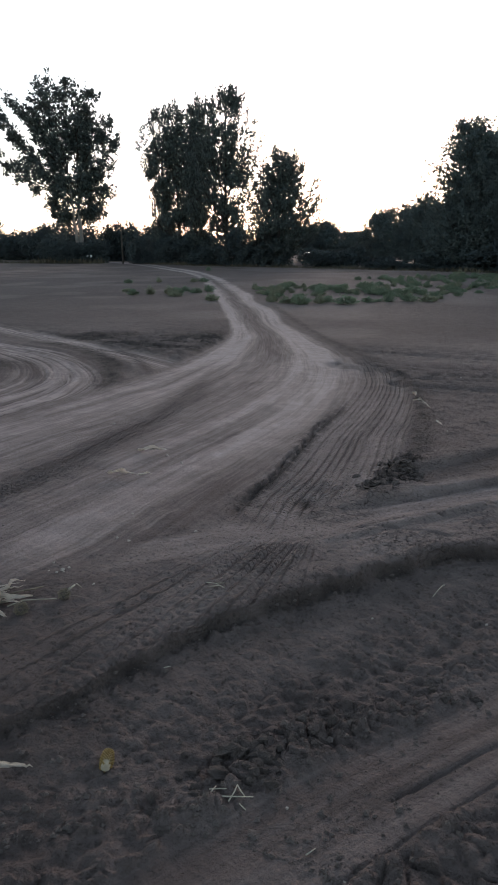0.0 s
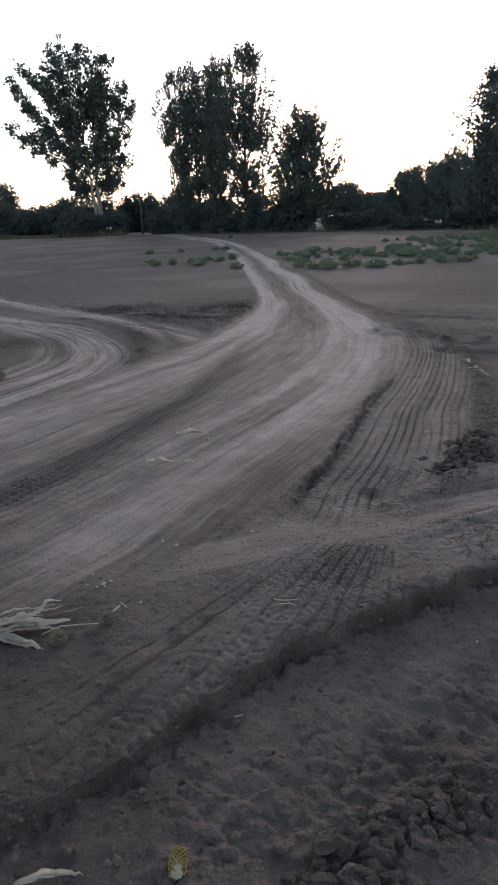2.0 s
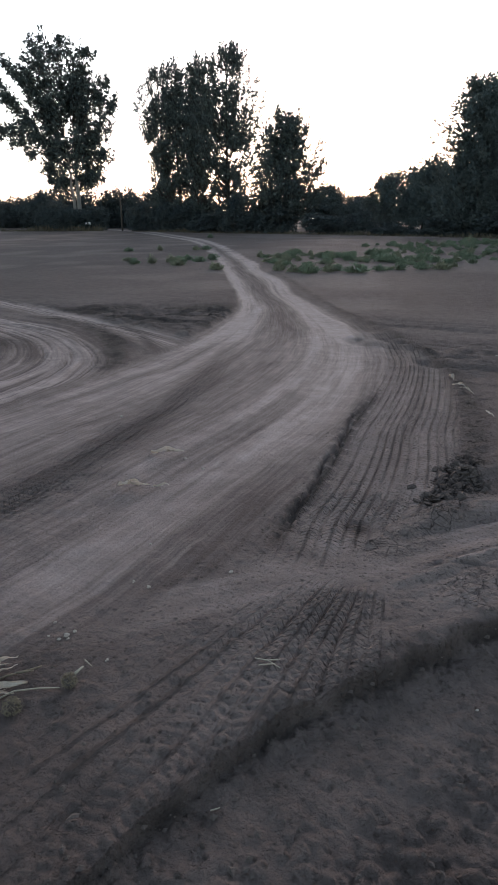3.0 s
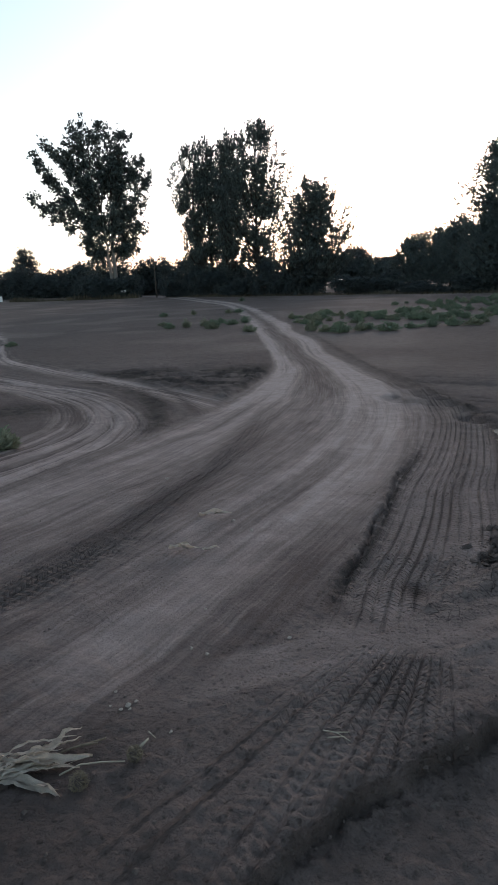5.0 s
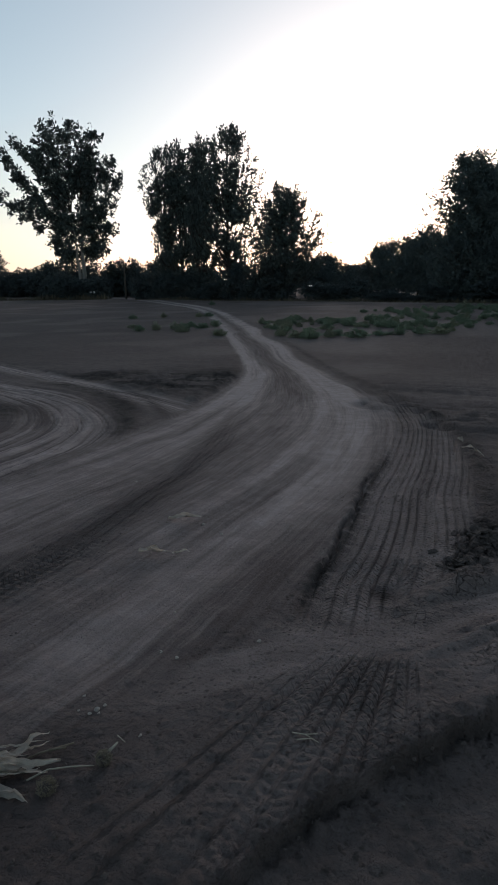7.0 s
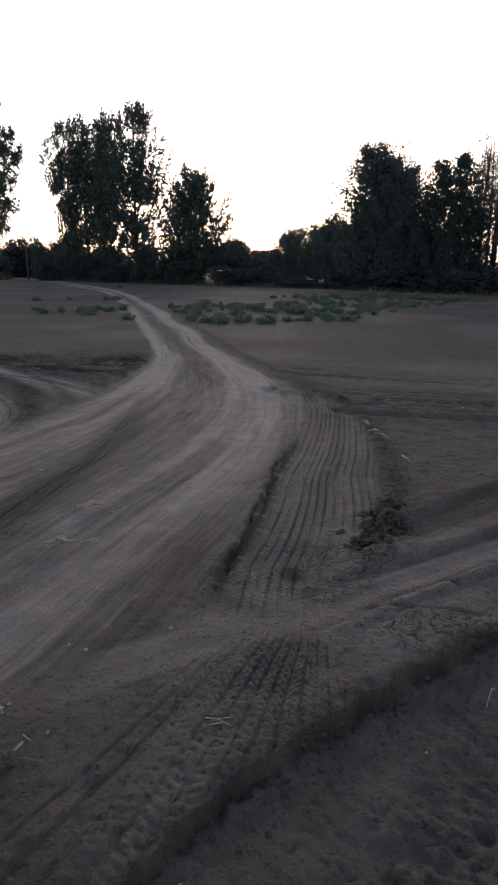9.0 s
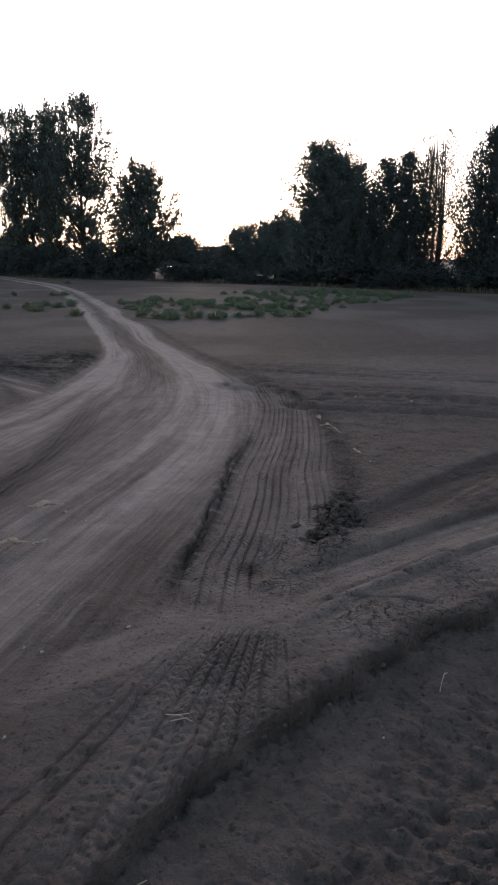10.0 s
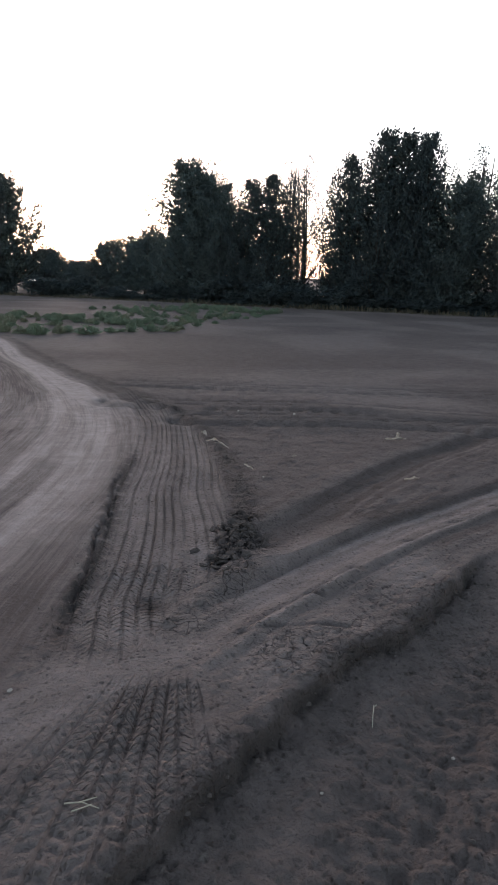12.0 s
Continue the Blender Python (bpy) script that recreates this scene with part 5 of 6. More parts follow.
def weed(x, y, kind, size, group):
    me, label = WEED_KINDS[kind]
    ob = new("weed_clump", me)
    s = 0.62 * size * rng_w.uniform(0.85, 1.2)
    ob.matrix_basis = pose(x, y, height(x, y) - 0.01, 0, 0, rng_w.uniform(0, 360)) @ Matrix.Diagonal((s * 1.35, s * 1.35, s * rng_w.uniform(0.85, 1.2), 1))
    return tagged(ob, label, "weed", group)


PATCH_R = [(-3.6, 27.4), (-0.2, 26.4), (3.4, 28.2), (7.3, 34.6), (13.4, 43.0), (15.5, 46.5), (9.5, 52.0), (2.0, 47.5), (-3.0, 42.5), (-6.7, 38.0), (-5.0, 34.0)]
PATCH_L = [(-11.2, 31.0), (-8.4, 30.0), (-7.6, 32.5), (-8.4, 35.5), (-11.5, 34.5)]
for _ in range(1100):
    x, y = rng_w.uniform(-7, 16), rng_w.uniform(26, 53)
    if not inside(PATCH_R, x, y):
        continue
    thick = 0.5 * float(grain(np.array([x * 0.55]), np.array([y]), 2.0, 91)[0]) + 0.5 * float(grain(np.array([x * 0.3]), np.array([y]), 5.0, 92)[0])
    if thick < (0.47 if x > 1 else 0.55) or (len([o for o in scene.objects if o.name.startswith("weed_clump")]) > 270):
        continue
    green = rng_w.uniform() < (0.75 if x > -2 else 0.4)
    weed(x, y, int(rng_w.integers(0, 2)) if green else int(rng_w.integers(2, 4)), rng_w.uniform(0.4, 0.95) * (0.7 + 0.7 * thick), "weeds in the field")
# the front row of the patch, and single plants
for x, y, k, s in ((-3.3, 27.6, 2, 1.0), (-2.6, 27.0, 3, 1.2), (-2.0, 26.5, 1, 1.25), (-1.2, 26.9, 2, 1.1), (-0.9, 27.6, 0, 1.0), (-0.1, 26.8, 1, 1.4), (0.8, 27.6, 1, 1.2), (1.6, 27.9, 0, 1.1), (2.5, 28.1, 1, 1.1), (3.3, 28.1, 3, 1.3),
                   (-6.3, 28.4, 2, 0.9), (-6.1, 28.0, 3, 1.1), (-14.2, 62.0, 0, 1.3), (-10.9, 31.2, 0, 1.2), (-10.2, 31.8, 2, 1.1), (-9.4, 32.4, 2, 1.2), (-8.6, 31.2, 0, 1.1), (-8.0, 32.6, 1, 1.2), (-8.5, 30.4, 3, 1.3), (-7.6, 33.8, 0, 1.1), (-9.0, 34.0, 1, 1.1),
                   (-14.9, 41.5, 1, 1.1), (-13.1, 42.5, 2, 1.0), (-10.8, 43.0, 3, 1.2), (-10.2, 43.4, 1, 0.9), (-12.2, 33.8, 3, 0.9), (-15.7, 24.7, 1, 0.7), (-4.76, 7.15, 3, 0.75), (-4.66, 7.35, 2, 0.6), (-4.85, 7.5, 3, 0.8), (-5.1, 7.3, 0, 0.8), (-5.3, 7.9, 1, 0.8), (-5.9, 8.4, 1, 0.9)):
    weed(x, y, k, s, "weeds in the field")


# a fringe of dry grass where the field ends
def grass_fringe():
    rng = np.random.default_rng(17)
    n = 8000
    d = rng.uniform(0, steps[-1], n)
    x, y = np.interp(d, steps, EDGE[:, 0]), np.interp(d, steps, EDGE[:, 1])
    o = rng.uniform(-0.6, 1.6, n)
    x, y = x + o * 0.58, y + o * 0.81
    tall = np.where(d < 46, rng.uniform(0.3, 1.0, n), rng.uniform(0.08, 0.40, n)) * (0.4 + grain(d, d * 0, 3.0, 5))
    keep = ~((x > -36) & (x < -31)) & (x > -64)
    x, y, tall, n = x[keep], y[keep], tall[keep], int(keep.sum())
    z = land(x, y)[0] - 0.03
    a = rng.uniform(0, math.pi, n)
    w = rng.uniform(0.02, 0.07, n) * (0.6 + tall)
    side = np.stack([np.cos(a) * w, np.sin(a) * w, 0 * a], 1)
    foot = np.stack([x, y, z], 1)
    top = foot + np.stack([rng.normal(size=n) * 0.12, rng.normal(size=n) * 0.12, tall], 1)
    verts = np.stack([foot - side, foot + side, top + side * 0.25, top - side * 0.25], 1).reshape(-1, 3)
    ob = new("dry_grass", mesh_of("dry_grass", verts, np.arange(n * 4).reshape(-1, 4), DRY_GRASS))
    return tagged(ob, "fringe of dry pale grass along the edge of the field", "grass", kind="stuff")


grass_fringe()


# ---- things at the far edge ----
def utility_pole():
    base = new("utility_pole")
    part("post", tubes_mesh("post", [([(0, 0, -0.4), (0.01, 0, 2.2), (0, 0.02, 5.3)], [0.13, 0.12, 0.09], 10)], POLE_WOOD), base)
    part("crossarm", box_mesh("crossarm", (1.1, 0.10, 0.10), (0, 0, 4.85), POLE_WOOD, 0.01), base)
    for dx in (-0.45, 0.45):
        part("insulator", tubes_mesh("insulator", [([(dx, 0, 4.90), (dx, 0, 4.97), (dx, 0, 5.06)], [0.03, 0.05, 0.035], 8)], STONE), base)
    return tagged(base, "weathered wooden utility pole with a short crossarm", "utility pole")


set_at(utility_pole(), -32.8, 88.4, 25)


def marker_board():
    base = new("marker_post")
    part("post", tubes_mesh("post", [([(0, 0, -0.2), (0, 0, 1.0)], [0.035, 0.03], 8)], POLE_WOOD), base)
    part("board", box_mesh("board", (0.34, 0.03, 0.40), (0, -0.045, 0.98), WHITE_SHEET, 0.008), base, "plain white board")
    return tagged(base, "small white board on a short wooden post", "marker", "white boards at the field's end")


board = set_at(marker_board(), -39.6, 92.0, 25)
another(board, -39.0, 91.7, 18)


def sheeted_wall():
    """A low wall of white sheeting between posts, with a dark rail on top."""
    base = new("white_sheeted_wall")
    for i in range(5):
        part("panel", box_mesh("panel", (2.36, 0.05, 0.95), (i * 2.45, 0, 0.50), WHITE_SHEET, 0.015), base)
    for i in range(6):
        part("post", box_mesh("post", (0.08, 0.10, 1.25), (i * 2.45 - 1.225, 0.02, 0.45), POLE_WOOD, 0.008), base)
    part("rail", box_mesh("rail", (12.4, 0.12, 0.09), (4.9, 0.01, 1.03), POLE_WOOD, 0.01), base, "dark wooden top rail")
    return tagged(base, "low wall of white sheeting at the field's edge", "wall")


set_at(sheeted_wall(), -76.5, 109.6, -34)


def parked_car():
    """A small pale hatchback, half hidden behind the undergrowth, its nose to the field."""
    base = new("parked_car")
    bm = bmesh.new()
    outline = [(-2.05, 0.35), (-2.10, 0.62), (-1.98, 0.80), (-1.05, 0.93), (-0.35, 1.38), (0.15, 1.47), (1.05, 1.45), (1.75, 1.02), (1.98, 0.90), (2.02, 0.40), (1.75, 0.28), (-1.8, 0.28)]
    rows = []
    for w in (-0.84, -0.78, 0.78, 0.84):
        inset = 1.0 if abs(w) < 0.8 else 0.97
        rows.append([bm.verts.new((w * (1 - 0.16 * max(0, (z - 0.9)) / 0.55), x * inset, z * (1.0 if abs(w) < 0.8 else 0.985))) for x, z in outline])
    k = len(outline)
    for a, b in zip(rows[:-1], rows[1:]):
        for i in range(k):
            bm.faces.new((a[i], a[(i + 1) % k], b[(i + 1) % k], b[i]))
    bm.faces.new(rows[0])
    bm.faces.new(rows[-1][::-1])
    bmesh.ops.bevel(bm, geom=list(bm.edges), offset=0.02, segments=1, affect="EDGES")
    part("body", finish(bm, "body", CAR_PAINT), base)
    glass = Matrix.Rotation(radians(-57), 4, "X")
    part("windscreen", box_mesh("windscreen", (1.25, 0.02, 0.62), (0, -0.72, 1.165), CAR_GLASS, 0.006, glass), base, "dark windscreen")
    for side in (-1, 1):
        part("side_window", box_mesh("side_window", (0.02, 1.35, 0.34), (side * 0.815, 0.32, 1.16), CAR_GLASS, 0.006, Matrix.Rotation(side * radians(-14), 4, "Y")), base)
        part("headlight", box_mesh("headlight", (0.34, 0.06, 0.15), (side * 0.58, -2.06, 0.70), METAL, 0.02), base, "clear headlight")
        for end in (-1.28, 1.28):
            wheel = part("wheel", tubes_mesh("wheel", [([(side * 0.70, end, 0.30), (side * 0.86, end, 0.30)], [0.14, 0.14], 10)], METAL), base)
            part("tyre", tubes_mesh("tyre", [([(side * 0.66, end, 0.30), (side * 0.68, end, 0.30), (side * 0.84, end, 0.30), (side * 0.855, end, 0.30)], [0.24, 0.30, 0.30, 0.24], 18)], RUBBER), wheel)
    part("bumper", box_mesh("bumper", (1.5, 0.10, 0.16), (0, -2.10, 0.45), RUBBER, 0.03), base, "dark bumper")
    return tagged(base, "pale hatchback parked behind shrubs at the field's edge", "car")


set_at(parked_car(), -5.35, 76.2, 12)


# ---- litter of the maize harvest, near the walker ----
def dry_leaf(long, wide, arch, curl, seed, name="husk_leaf", fold=0.35):
    """A dry maize leaf: a long blade with a raised midrib, ragged edges, arched and twisted; it lies along +x from its foot."""
    rng = np.random.default_rng(seed)
    bm = bmesh.new()
    n, rows = 16, []
    for i in range(n + 1):
        t = i / n
        w = wide * 0.5 * (0.30 + 1.0 * math.sin(math.pi * min(1.0, 0.10 + 0.88 * t))) * (1 - 0.55 * t) * rng.uniform(0.94, 1.06)
        z = arch * math.sin(math.pi * t) * (0.6 + 0.5 * math.sin(7 * t + seed)) + 0.004 + 0.010 * rng.uniform()
        turn = curl * t + 0.10 * rng.normal()
        x, y = long * t * (1 - 0.10 * abs(curl) * t), 0.14 * long * math.sin(2.3 * t + seed)
        row = []
        for v in (-1, -0.55, 0, 0.55, 1):
            across, up = v * w, fold * w * abs(v) + 0.30 * w * math.sin(11 * t + 4 * v + seed) + 0.05 * w * rng.normal()
            row.append(bm.verts.new((x, y + across * math.cos(turn) - up * math.sin(turn), max(0.001, z + across * math.sin(turn) + up * math.cos(turn)))))
        rows.append(row)
    for a, b in zip(rows[:-1], rows[1:]):
        for k in range(4):
            bm.faces.new((a[k], a[k + 1], b[k + 1], b[k]))
    made = bmesh.ops.solidify(bm, geom=list(bm.faces), thickness=0.0012)
    for f in bm.faces:
        f.smooth = True
    return finish(bm, name, HUSK)


def straw_mesh(paths, radius=0.0024, material=None, name="straw"):
    return tubes_mesh(name, [(p, [radius * (1 - 0.35 * i / max(1, len(p) - 1)) for i in range(len(p))], 6) for p in paths], material or STRAW)


def lay(ob, x, y, turn=0.0, up=0.0, tilt=0.0, scale=1.0):
    ob.matrix_basis = pose(x, y, height(x, y) + up, tilt, 0, turn) @ Matrix.Diagonal((scale, scale, scale, 1))
    return ob


def fibre_ball(seed, radius, name):
    """A dense ball of dry root fibres with soil in it."""
    rng = np.random.default_rng(seed)
    core = bmesh.new()
    bmesh.ops.create_icosphere(core, subdivisions=2, radius=radius * 0.62)
    for v in core.verts:
        v.co *= 1 + 0.35 * (noise.noise(v.co * 60) )
    inner = finish(core, "soil_core", CLOD)
    paths = []
    for _ in range(150):
        d = Vector(rng.normal(size=3)).normalized()
        e = (d + Vector(rng.normal(size=3)) * 0.6).normalized()
        paths.append([d * radius * 0.5, (d + e).normalized() * radius * rng.uniform(0.8, 1.0), e * radius * rng.uniform(0.85, 1.15)])
    return inner, straw_mesh(paths, 0.0012, ROOT, name)


def maize_bundle():
    base = new("maize_stalk")
    rng = np.random.default_rng(12)
    leaves = [(-0.10, 0.0, 6, 0.34, 0.052, 0.030, 0.45), (-0.10, -0.02, 0, 0.31, 0.042, 0.020, -0.5), (-0.06, -0.085, -6, 0.25, 0.046, 0.022, 0.6), (-0.05, -0.07, 4, 0.22, 0.034, 0.014, -0.7), (0.02, 0.08, 56, 0.18, 0.022, 0.030, 0.3), (-0.04, 0.04, 34, 0.24, 0.030, 0.018, -0.4),
              (-0.11, -0.13, -40, 0.16, 0.028, 0.014, 0.3), (-0.12, -0.14, -56, 0.20, 0.030, 0.012, -0.5), (-0.12, -0.14, -70, 0.19, 0.022, 0.010, 0.4), (-0.08, -0.02, 60, 0.10, 0.020, 0.02, 0.4)]
    for _ in range(11):
        leaves.append((rng.uniform(-0.14, -0.02), rng.uniform(-0.07, 0.04), rng.uniform(-16, 26), rng.uniform(0.14, 0.28), rng.uniform(0.008, 0.022), rng.uniform(0.006, 0.025), rng.uniform(-0.9, 0.9)))
    leaves += [(-0.2, 0.05, 170, 0.30, 0.06, 0.03, 0.5), (-0.2, 0.0, 195, 0.30, 0.05, 0.03, -0.5)]
    for i, (x, y, a, long, wide, arch, curl) in enumerate(leaves):
        part("leaf", dry_leaf(long, wide, arch, curl, 200 + i, "leaf"), base, "", pose(x, y, 0.004 + 0.0015 * i, 0, 0, a))
    part("stalk", straw_mesh([[(-0.35, -0.02, 0.012), (-0.15, 0.0, 0.016), (0.02, 0.01, 0.018), (0.12, 0.03, 0.012)]], 0.012, STRAW, "stalk"), base, "dry yellow stalk")
    part("twig", straw_mesh([[(0.05, 0.05, 0.012), (0.13, 0.11, 0.012), (0.24, 0.165, 0.010)], [(0.16, 0.125, 0.012), (0.22, 0.135, 0.016)]], 0.005, ROOT, "twig"), base, "dark dry twig")
    part("runner", straw_mesh([[(0.13, -0.01, 0.008), (0.19, 0.03, 0.016), (0.26, 0.05, 0.010), (0.34, 0.055, 0.010)]], 0.0034, STRAW, "runner"), base)
    for x, y, r, s in ((0.215, -0.055, 0.034, 5), (0.37, 0.075, 0.030, 6)):
        inner, hair = fibre_ball(s, r, "fibre_tangle")
        ball = part("root_ball", inner, base, "brown root ball with soil", pose(x, y, r * 0.75))
        part("fibre_tangle", hair, ball)
    part("stub", straw_mesh([[(0.385, 0.095, 0.035), (0.41, 0.125, 0.045)]], 0.006, STRAW, "stub"), base)
    return tagged(base, "dry pulled-up maize stalk with bleached leaves and root balls", "maize stalk")


lay(maize_bundle(), -1.27, 2.21, 8)


def maize_cob():
    base = new("maize_cob")
    bm = bmesh.new()
    bmesh.ops.create_cone(bm, cap_ends=True, segments=14, radius1=0.016, radius2=0.020, depth=0.085)
    bmesh.ops.bevel(bm, geom=list(bm.edges), offset=0.003, segments=1, affect="EDGES")
    part("core", finish(bm, "core", COB_CORE), base, "bare grey core", pose(0, 0, 0.024, 90, 0, 0))
    rng = np.random.default_rng(4)
    bm = bmesh.new()
    for ring in range(12):
        t = ring / 11
        r = 0.0225 * (0.72 + 0.42 * math.sin(math.pi * (0.15 + 0.8 * t)))
        for k in range(14):
            if t < 0.22 and rng.uniform() < 0.65 or rng.uniform() < 0.06:
                continue
            a = 2 * math.pi * (k + 0.5 * (ring % 2)) / 14
            m = Matrix.Translation((math.cos(a) * r, -0.040 + 0.078 * t, 0.024 + math.sin(a) * r)) @ Matrix.Rotation(-a, 4, "Y") @ Matrix.Diagonal((0.0052 * rng.uniform(0.8, 1.2), 0.0036, 0.0046, 1))
            bmesh.ops.create_icosphere(bm, subdivisions=1, radius=1.0, matrix=m)
    for f in bm.faces:
        f.smooth = True
    part("kernel_cover", finish(bm, "kernel_cover", KERNEL), base, "yellow kernels, some missing")
    return tagged(base, "broken yellow maize cob lying on damp soil", "maize cob")


lay(maize_cob(), -0.332, 1.415, 12, -0.002, 0, 0.8)

for x, y, a, long, wide, arch, curl, s, label in (
    (-0.70, 1.30, 6, 0.17, 0.020, 0.008, 0.7, 301, "bleached dry maize leaf on damp soil"),
    (-1.475, 4.98, 4, 0.25, 0.058, 0.012, 0.3, 319, "crumpled dry maize husk on the dusty road"),
    (-1.47, 4.285, -6, 0.210, 0.062, 0.012, -0.3, 363, "curved dry maize husk on the dusty road"),
    (-1.25, 4.30, 40, 0.12, 0.022, 0.012, 0.7, 304, "short strip of dry maize husk on the road"),
    (3.22, 7.58, 4, 0.28, 0.040, 0.010, 0.3, 305, "pale dry maize leaf on the bare field"),
    (3.34, 7.62, 38, 0.20, 0.030, 0.050, 0.4, 306, "pale dry maize leaf sticking up from soil"),
    (1.14, 7.85, -60, 0.22, 0.045, 0.020, 0.9, 307, "torn dry maize leaf in turned soil"),
    (1.16, 7.60, -70, 0.26, 0.030, 0.015, -0.5, 308, "torn dry maize leaf in turned soil"),
    (1.14, 8.40, -70, 0.16, 0.050, 0.030, 0.2, 309, "small white scrap of dry leaf"),
    (1.24, 6.60, -62, 0.18, 0.020, 0.010, 0.2, 310, "thin strip of dry leaf on the field"),
    (2.55, 5.84, 14, 0.17, 0.028, 0.010, 0.4, 311, "short pale strip of dry leaf"),
):
    leaf = lay(new("husk_leaf", dry_leaf(long, wide, arch, curl, s, fold=0.75)), x, y, a, 0.012)
    tagged(leaf, label, "dry leaf", "dry maize leaves on the soil")

for x, y, paths, label in (
    (-0.235, 2.56, [[(-0.05, 0.02, 0.004), (0.0, 0.01, 0.008), (0.05, -0.02, 0.004)], [(-0.01, 0.012, 0.006), (0.045, 0.015, 0.012)], [(-0.03, -0.015, 0.004), (0.03, -0.005, 0.008)]], "forked pale straws lying on tyre-printed soil"),
    (0.075, 1.345, [[(-0.055, -0.012, 0.005), (0.0, -0.010, 0.010), (0.075, 0.004, 0.006)], [(-0.06, 0.010, 0.006), (-0.03, 0.014, 0.010), (-0.008, 0.018, 0.008)], [(-0.055, -0.02, 0.005), (-0.05, 0.0, 0.012), (-0.042, 0.022, 0.010)], [(0.005, -0.022, 0.005), (0.018, 0.008, 0.014), (0.022, 0.028, 0.018)], [(0.022, 0.028, 0.018), (0.035, 0.014, 0.012), (0.048, 0.004, 0.006)]], "small heap of broken straws by the clods"),
    (0.857, 2.88, [[(-0.03, -0.06, 0.004), (0.0, 0.0, 0.006), (0.03, 0.055, 0.008)], [(0.025, 0.045, 0.006), (0.04, 0.05, 0.012)]], "short pale stick lying on damp soil"),
    (-0.62, 0.98, [[(-0.03, 0, 0.004), (0.03, 0.01, 0.005)]], "short piece of straw on damp soil"),
    (0.33, 1.20, [[(-0.012, -0.01, 0.004), (0.012, 0.012, 0.006)]], "tiny bit of straw beside the wheel mark"),
    (0.12, 1.32, [[(-0.01, 0.01, 0.004), (0.014, -0.01, 0.005)]], "tiny bit of straw beside the wheel mark"),
    (-0.30, 1.95, [[(-0.012, 0.0, 0.004), (0.014, 0.012, 0.006)]], "tiny bit of straw below the bank"),
    (1.9, 7.0, [[(-0.03, 0, 0.004), (0.04, 0.02, 0.006)]], "short piece of straw on the field"),
    (2.6, 9.2, [[(-0.05, 0, 0.004), (0.05, 0.02, 0.006)]], "short piece of straw on the field"),
    (-0.90, 2.46, [[(-0.02, 0.02, 0.004), (0.02, -0.01, 0.005)]], "short piece of straw beside the maize stalk"),
):
    tagged(lay(new("straw", straw_mesh(paths)), x, y, 0, 0.002), label, "straw", "straws on the soil")


def lump_mesh(seed, material, name, flat=0.7, jag=0.5):
    rng = np.random.default_rng(seed)
    bm = bmesh.new()
    bmesh.ops.create_icosphere(bm, subdivisions=2, radius=1.0)
    off = Vector(rng.uniform(-50, 50, 3))
    for v in bm.verts:
        k = 1 + jag * noise.noise(v.co * 1.3 + off) + 0.25 * jag * noise.noise(v.co * 4 + off)
        v.co = Vector((v.co.x * k, v.co.y * k * 0.85, v.co.z * k * flat))
    for f in bm.faces:
        f.smooth = False
    return finish(bm, name, material)


pebbles = [lump_mesh(400 + i, STONE, "pebble", 0.6, 0.8) for i in range(3)]
rng_p = np.random.default_rng(31)
for x, y, r in ((-0.511, 3.24, 0.014), (-1.066, 2.63, 0.016), (-1.045, 2.66, 0.011), (-1.085, 2.60, 0.010), (-1.05, 2.61, 0.008), (-2.12, 6.02, 0.022), (-1.16, 2.72, 0.009), (-1.14, 2.62, 0.008), (-0.84, 2.50, 0.010), (0.56, 4.22, 0.014), (1.32, 6.15, 0.013), (-0.95, 3.1, 0.012), (-1.0, 3.5, 0.010), (-0.86, 3.05, 0.014), (2.75, 9.6, 0.03), (2.05, 10.2, 0.025), (0.52, 2.55, 0.008), (1.05, 2.62, 0.010), (0.25, 1.35, 0.007), (0.42, 1.13, 0.008), (-1.02, 4.75, 0.016), (-0.95, 4.9, 0.012), (-1.2, 4.95, 0.015)):
    r *= 0.75
    ob = new("pebble", pebbles[int(rng_p.integers(3))])
    ob.matrix_basis = pose(x, y, height(x, y) + r * 0.35, 0, 0, rng_p.uniform(0, 360)) @ Matrix.Diagonal((r, r, r, 1))
    tagged(ob, "small pale pebble on the bare soil", "pebble", "pebbles on the soil")

clods = [lump_mesh(420 + i, CLOD, "soil_clod", 0.62, 0.7) for i in range(5)]
flaky_clods = [lump_mesh(430 + i, CLOD, "soil_clod", 0.30, 0.9) for i in range(5)]


def clod(x, y, r, label, kinds=clods, lean=25):
    ob = new("soil_clod", kinds[int(rng_p.integers(5))])
    ob.matrix_basis = pose(x, y, height(x, y) + r * 0.22, rng_p.uniform(-lean, lean), rng_p.uniform(-lean, lean), rng_p.uniform(0, 360)) @ Matrix.Diagonal((r, r * rng_p.uniform(0.7, 1.2), r, 1))
    tagged(ob, label, "clod", "clods of soil")


for _ in range(60):
    d = rng_p.uniform(2.0, 3.3)
    run = np.r_[0, np.cumsum(np.hypot(*np.diff(RIDGE, axis=0).T))]
    x, y = np.interp(d, run, RIDGE[:, 0]), np.interp(d, run, RIDGE[:, 1])
    clod(x + rng_p.normal() * 0.05, y + rng_p.normal() * 0.05, rng_p.uniform(0.006, 0.022), "dark cracked clod on the ridge of turned soil")
for _ in range(60):
    a, r = rng_p.uniform(0, 2 * math.pi), abs(rng_p.normal()) * 0.085
    x, y = (0.82, 4.80) if rng_p.uniform() < 0.7 else (0.60, 4.38)
    clod(x + math.cos(a) * r, y + math.sin(a) * r * 1.3, rng_p.uniform(0.016, 0.042), "dark flaky clod where wheels tore the soil", flaky_clods, 40)
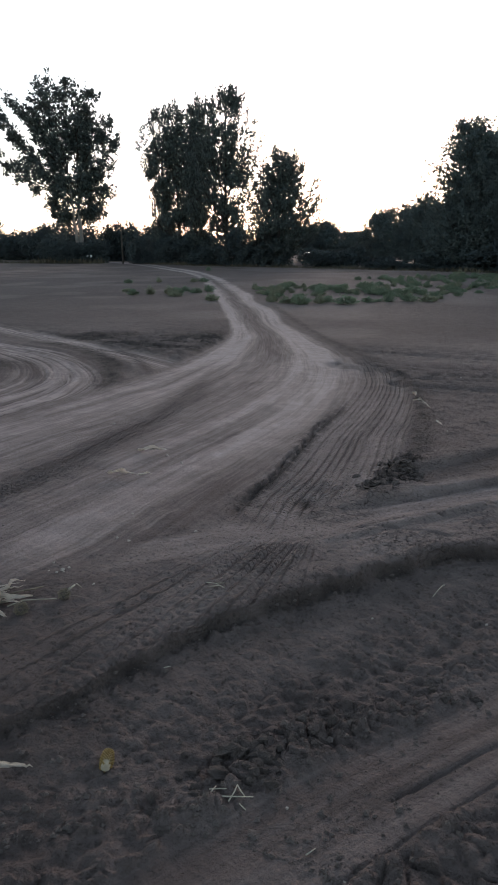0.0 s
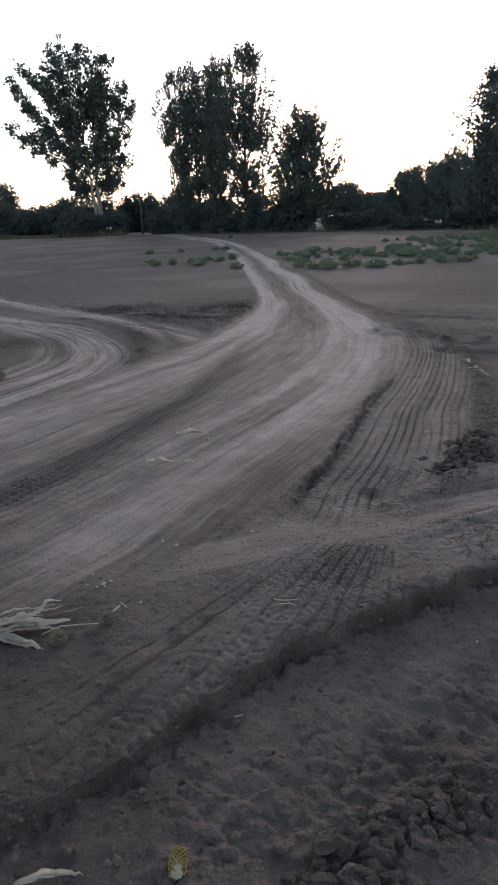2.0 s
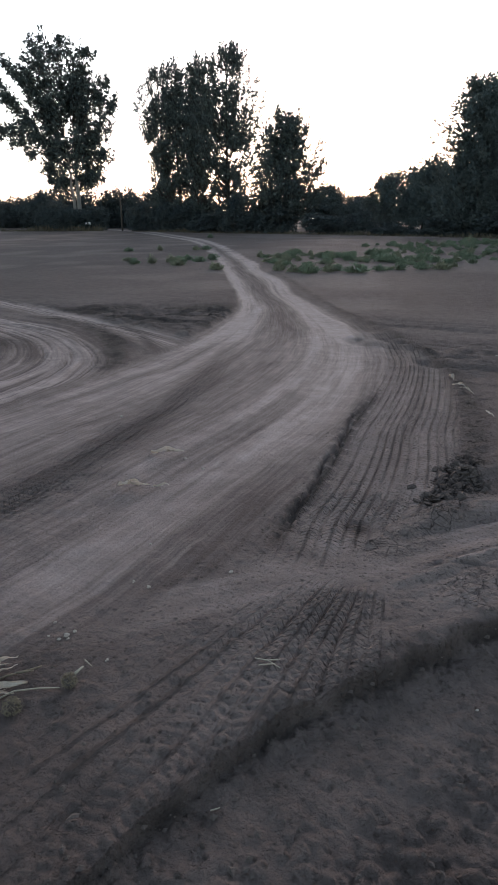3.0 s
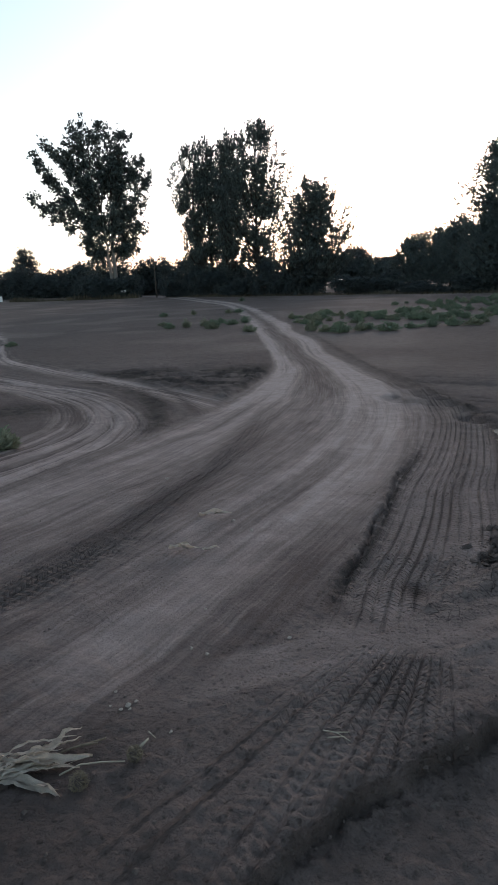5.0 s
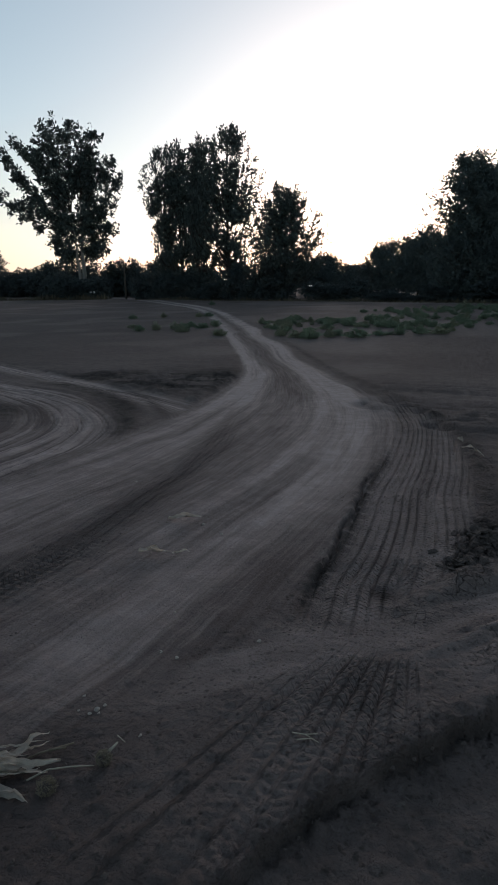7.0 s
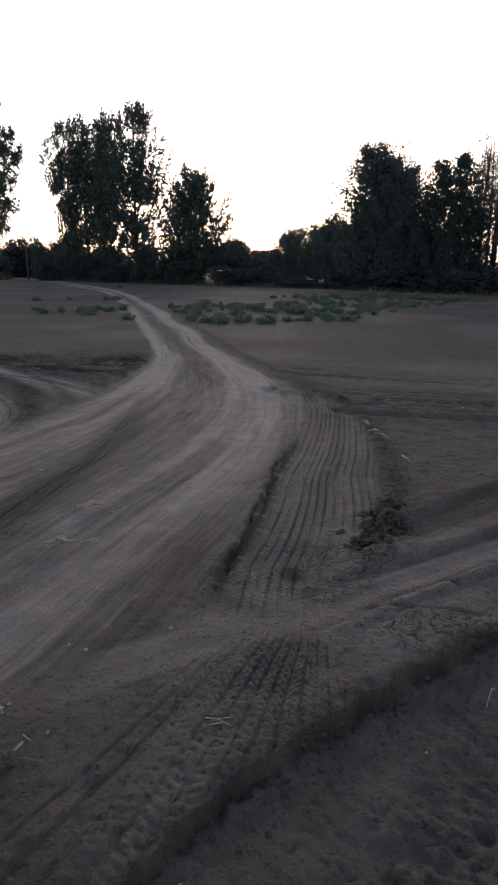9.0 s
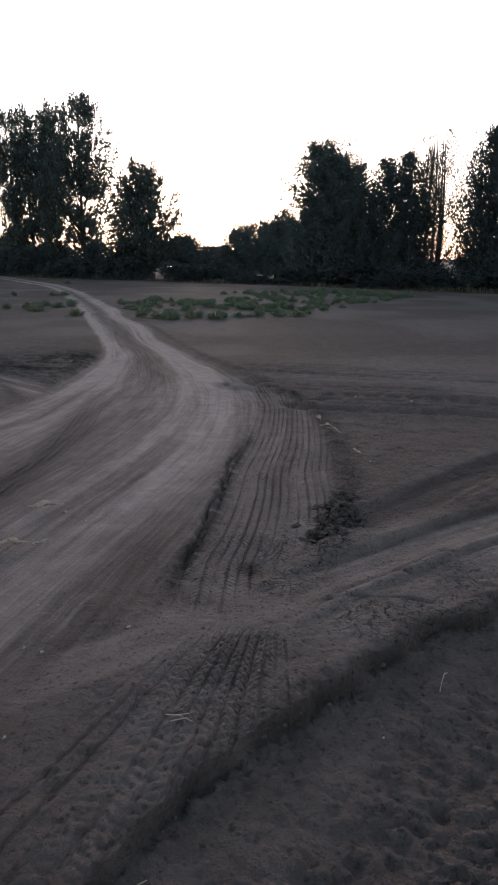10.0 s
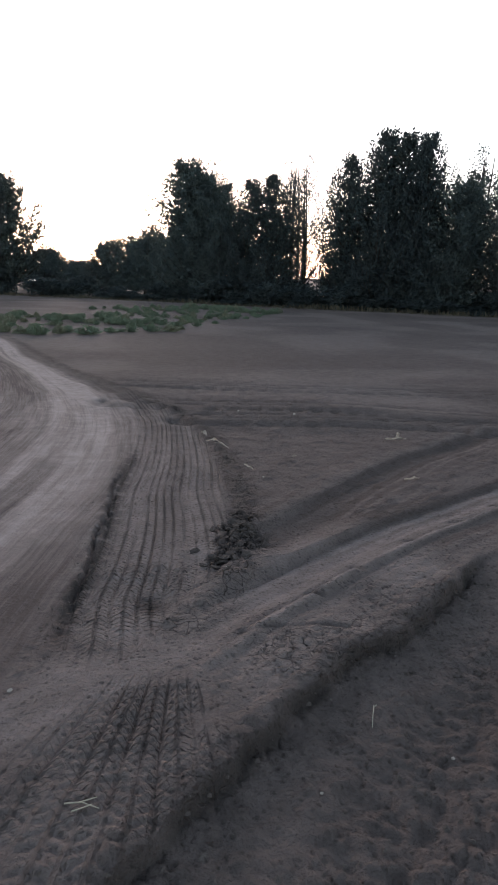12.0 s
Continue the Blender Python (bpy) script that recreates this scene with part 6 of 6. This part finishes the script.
for _ in range(26):
    clod(rng_p.uniform(0.02, 0.20), rng_p.uniform(1.42, 1.58), rng_p.uniform(0.012, 0.034), "dark lump of moist soil below the ridge")

for _ in range(46):
    d = rng_p.uniform(2.2, 5.0)
    run = np.r_[0, np.cumsum(np.hypot(*np.diff(BANK, axis=0).T))]
    x, y = np.interp(d, run, BANK[:, 0]), np.interp(d, run, BANK[:, 1])
    o = rng_p.uniform(0.0, 0.16) + abs(rng_p.normal()) * 0.03
    clod(x + 0.55 * o, y - 0.83 * o, rng_p.uniform(0.004, 0.010), "small dark clod fallen from the low bank")


def crumbs():
    """Crumbs of soil too many to count, thickest on the loose ground."""
    rng = np.random.default_rng(88)
    n = 42000
    r, a = 1.0 + 8.5 * rng.uniform(0, 1, n) ** 1.7, np.radians(rng.uniform(-40, 40, n))
    x, y = r * np.sin(a), r * np.cos(a) + 0.2
    z, dust, moist_shade, crumb, _ = land(x, y)
    keep = rng.uniform(0, 1, n) < np.clip(0.10 + 0.7 * crumb + 0.45 * moist_shade - 0.35 * dust, 0.03, 1)
    x, y, z = x[keep], y[keep], z[keep]
    n = len(x)
    size = 0.0022 + 0.011 * rng.uniform(0, 1, n) ** 4 * (1 - 0.7 * step(0.2, 0.4, dust[keep]))
    shape = np.array([(1, 0, 0), (-0.9, 0.2, 0), (0.1, 1, 0), (-0.1, -0.9, 0), (0, 0.1, 0.8), (0, 0, -0.6)])
    tri = np.array([(0, 2, 4), (2, 1, 4), (1, 3, 4), (3, 0, 4), (2, 0, 5), (1, 2, 5), (3, 1, 5), (0, 3, 5)])
    verts = shape[None] * rng.uniform(0.6, 1.4, (n, 6, 3)) * size[:, None, None]
    c, s = np.cos(rng.uniform(0, 6.28, n))[:, None], np.sin(rng.uniform(0, 6.28, n))[:, None]
    vx, vy = verts[..., 0] * c - verts[..., 1] * s, verts[..., 0] * s + verts[..., 1] * c
    verts = np.stack([vx + x[:, None], vy + y[:, None], verts[..., 2] + z[:, None] + 0.25 * size[:, None]], -1).reshape(-1, 3)
    faces = (tri[None] + 6 * np.arange(n)[:, None, None]).reshape(-1, 3)
    return tagged(new("soil_crumbs", mesh_of("soil_crumbs", verts, faces, CLOD)), "loose crumbs of dark soil over the ground", "soil", kind="stuff")


crumbs()
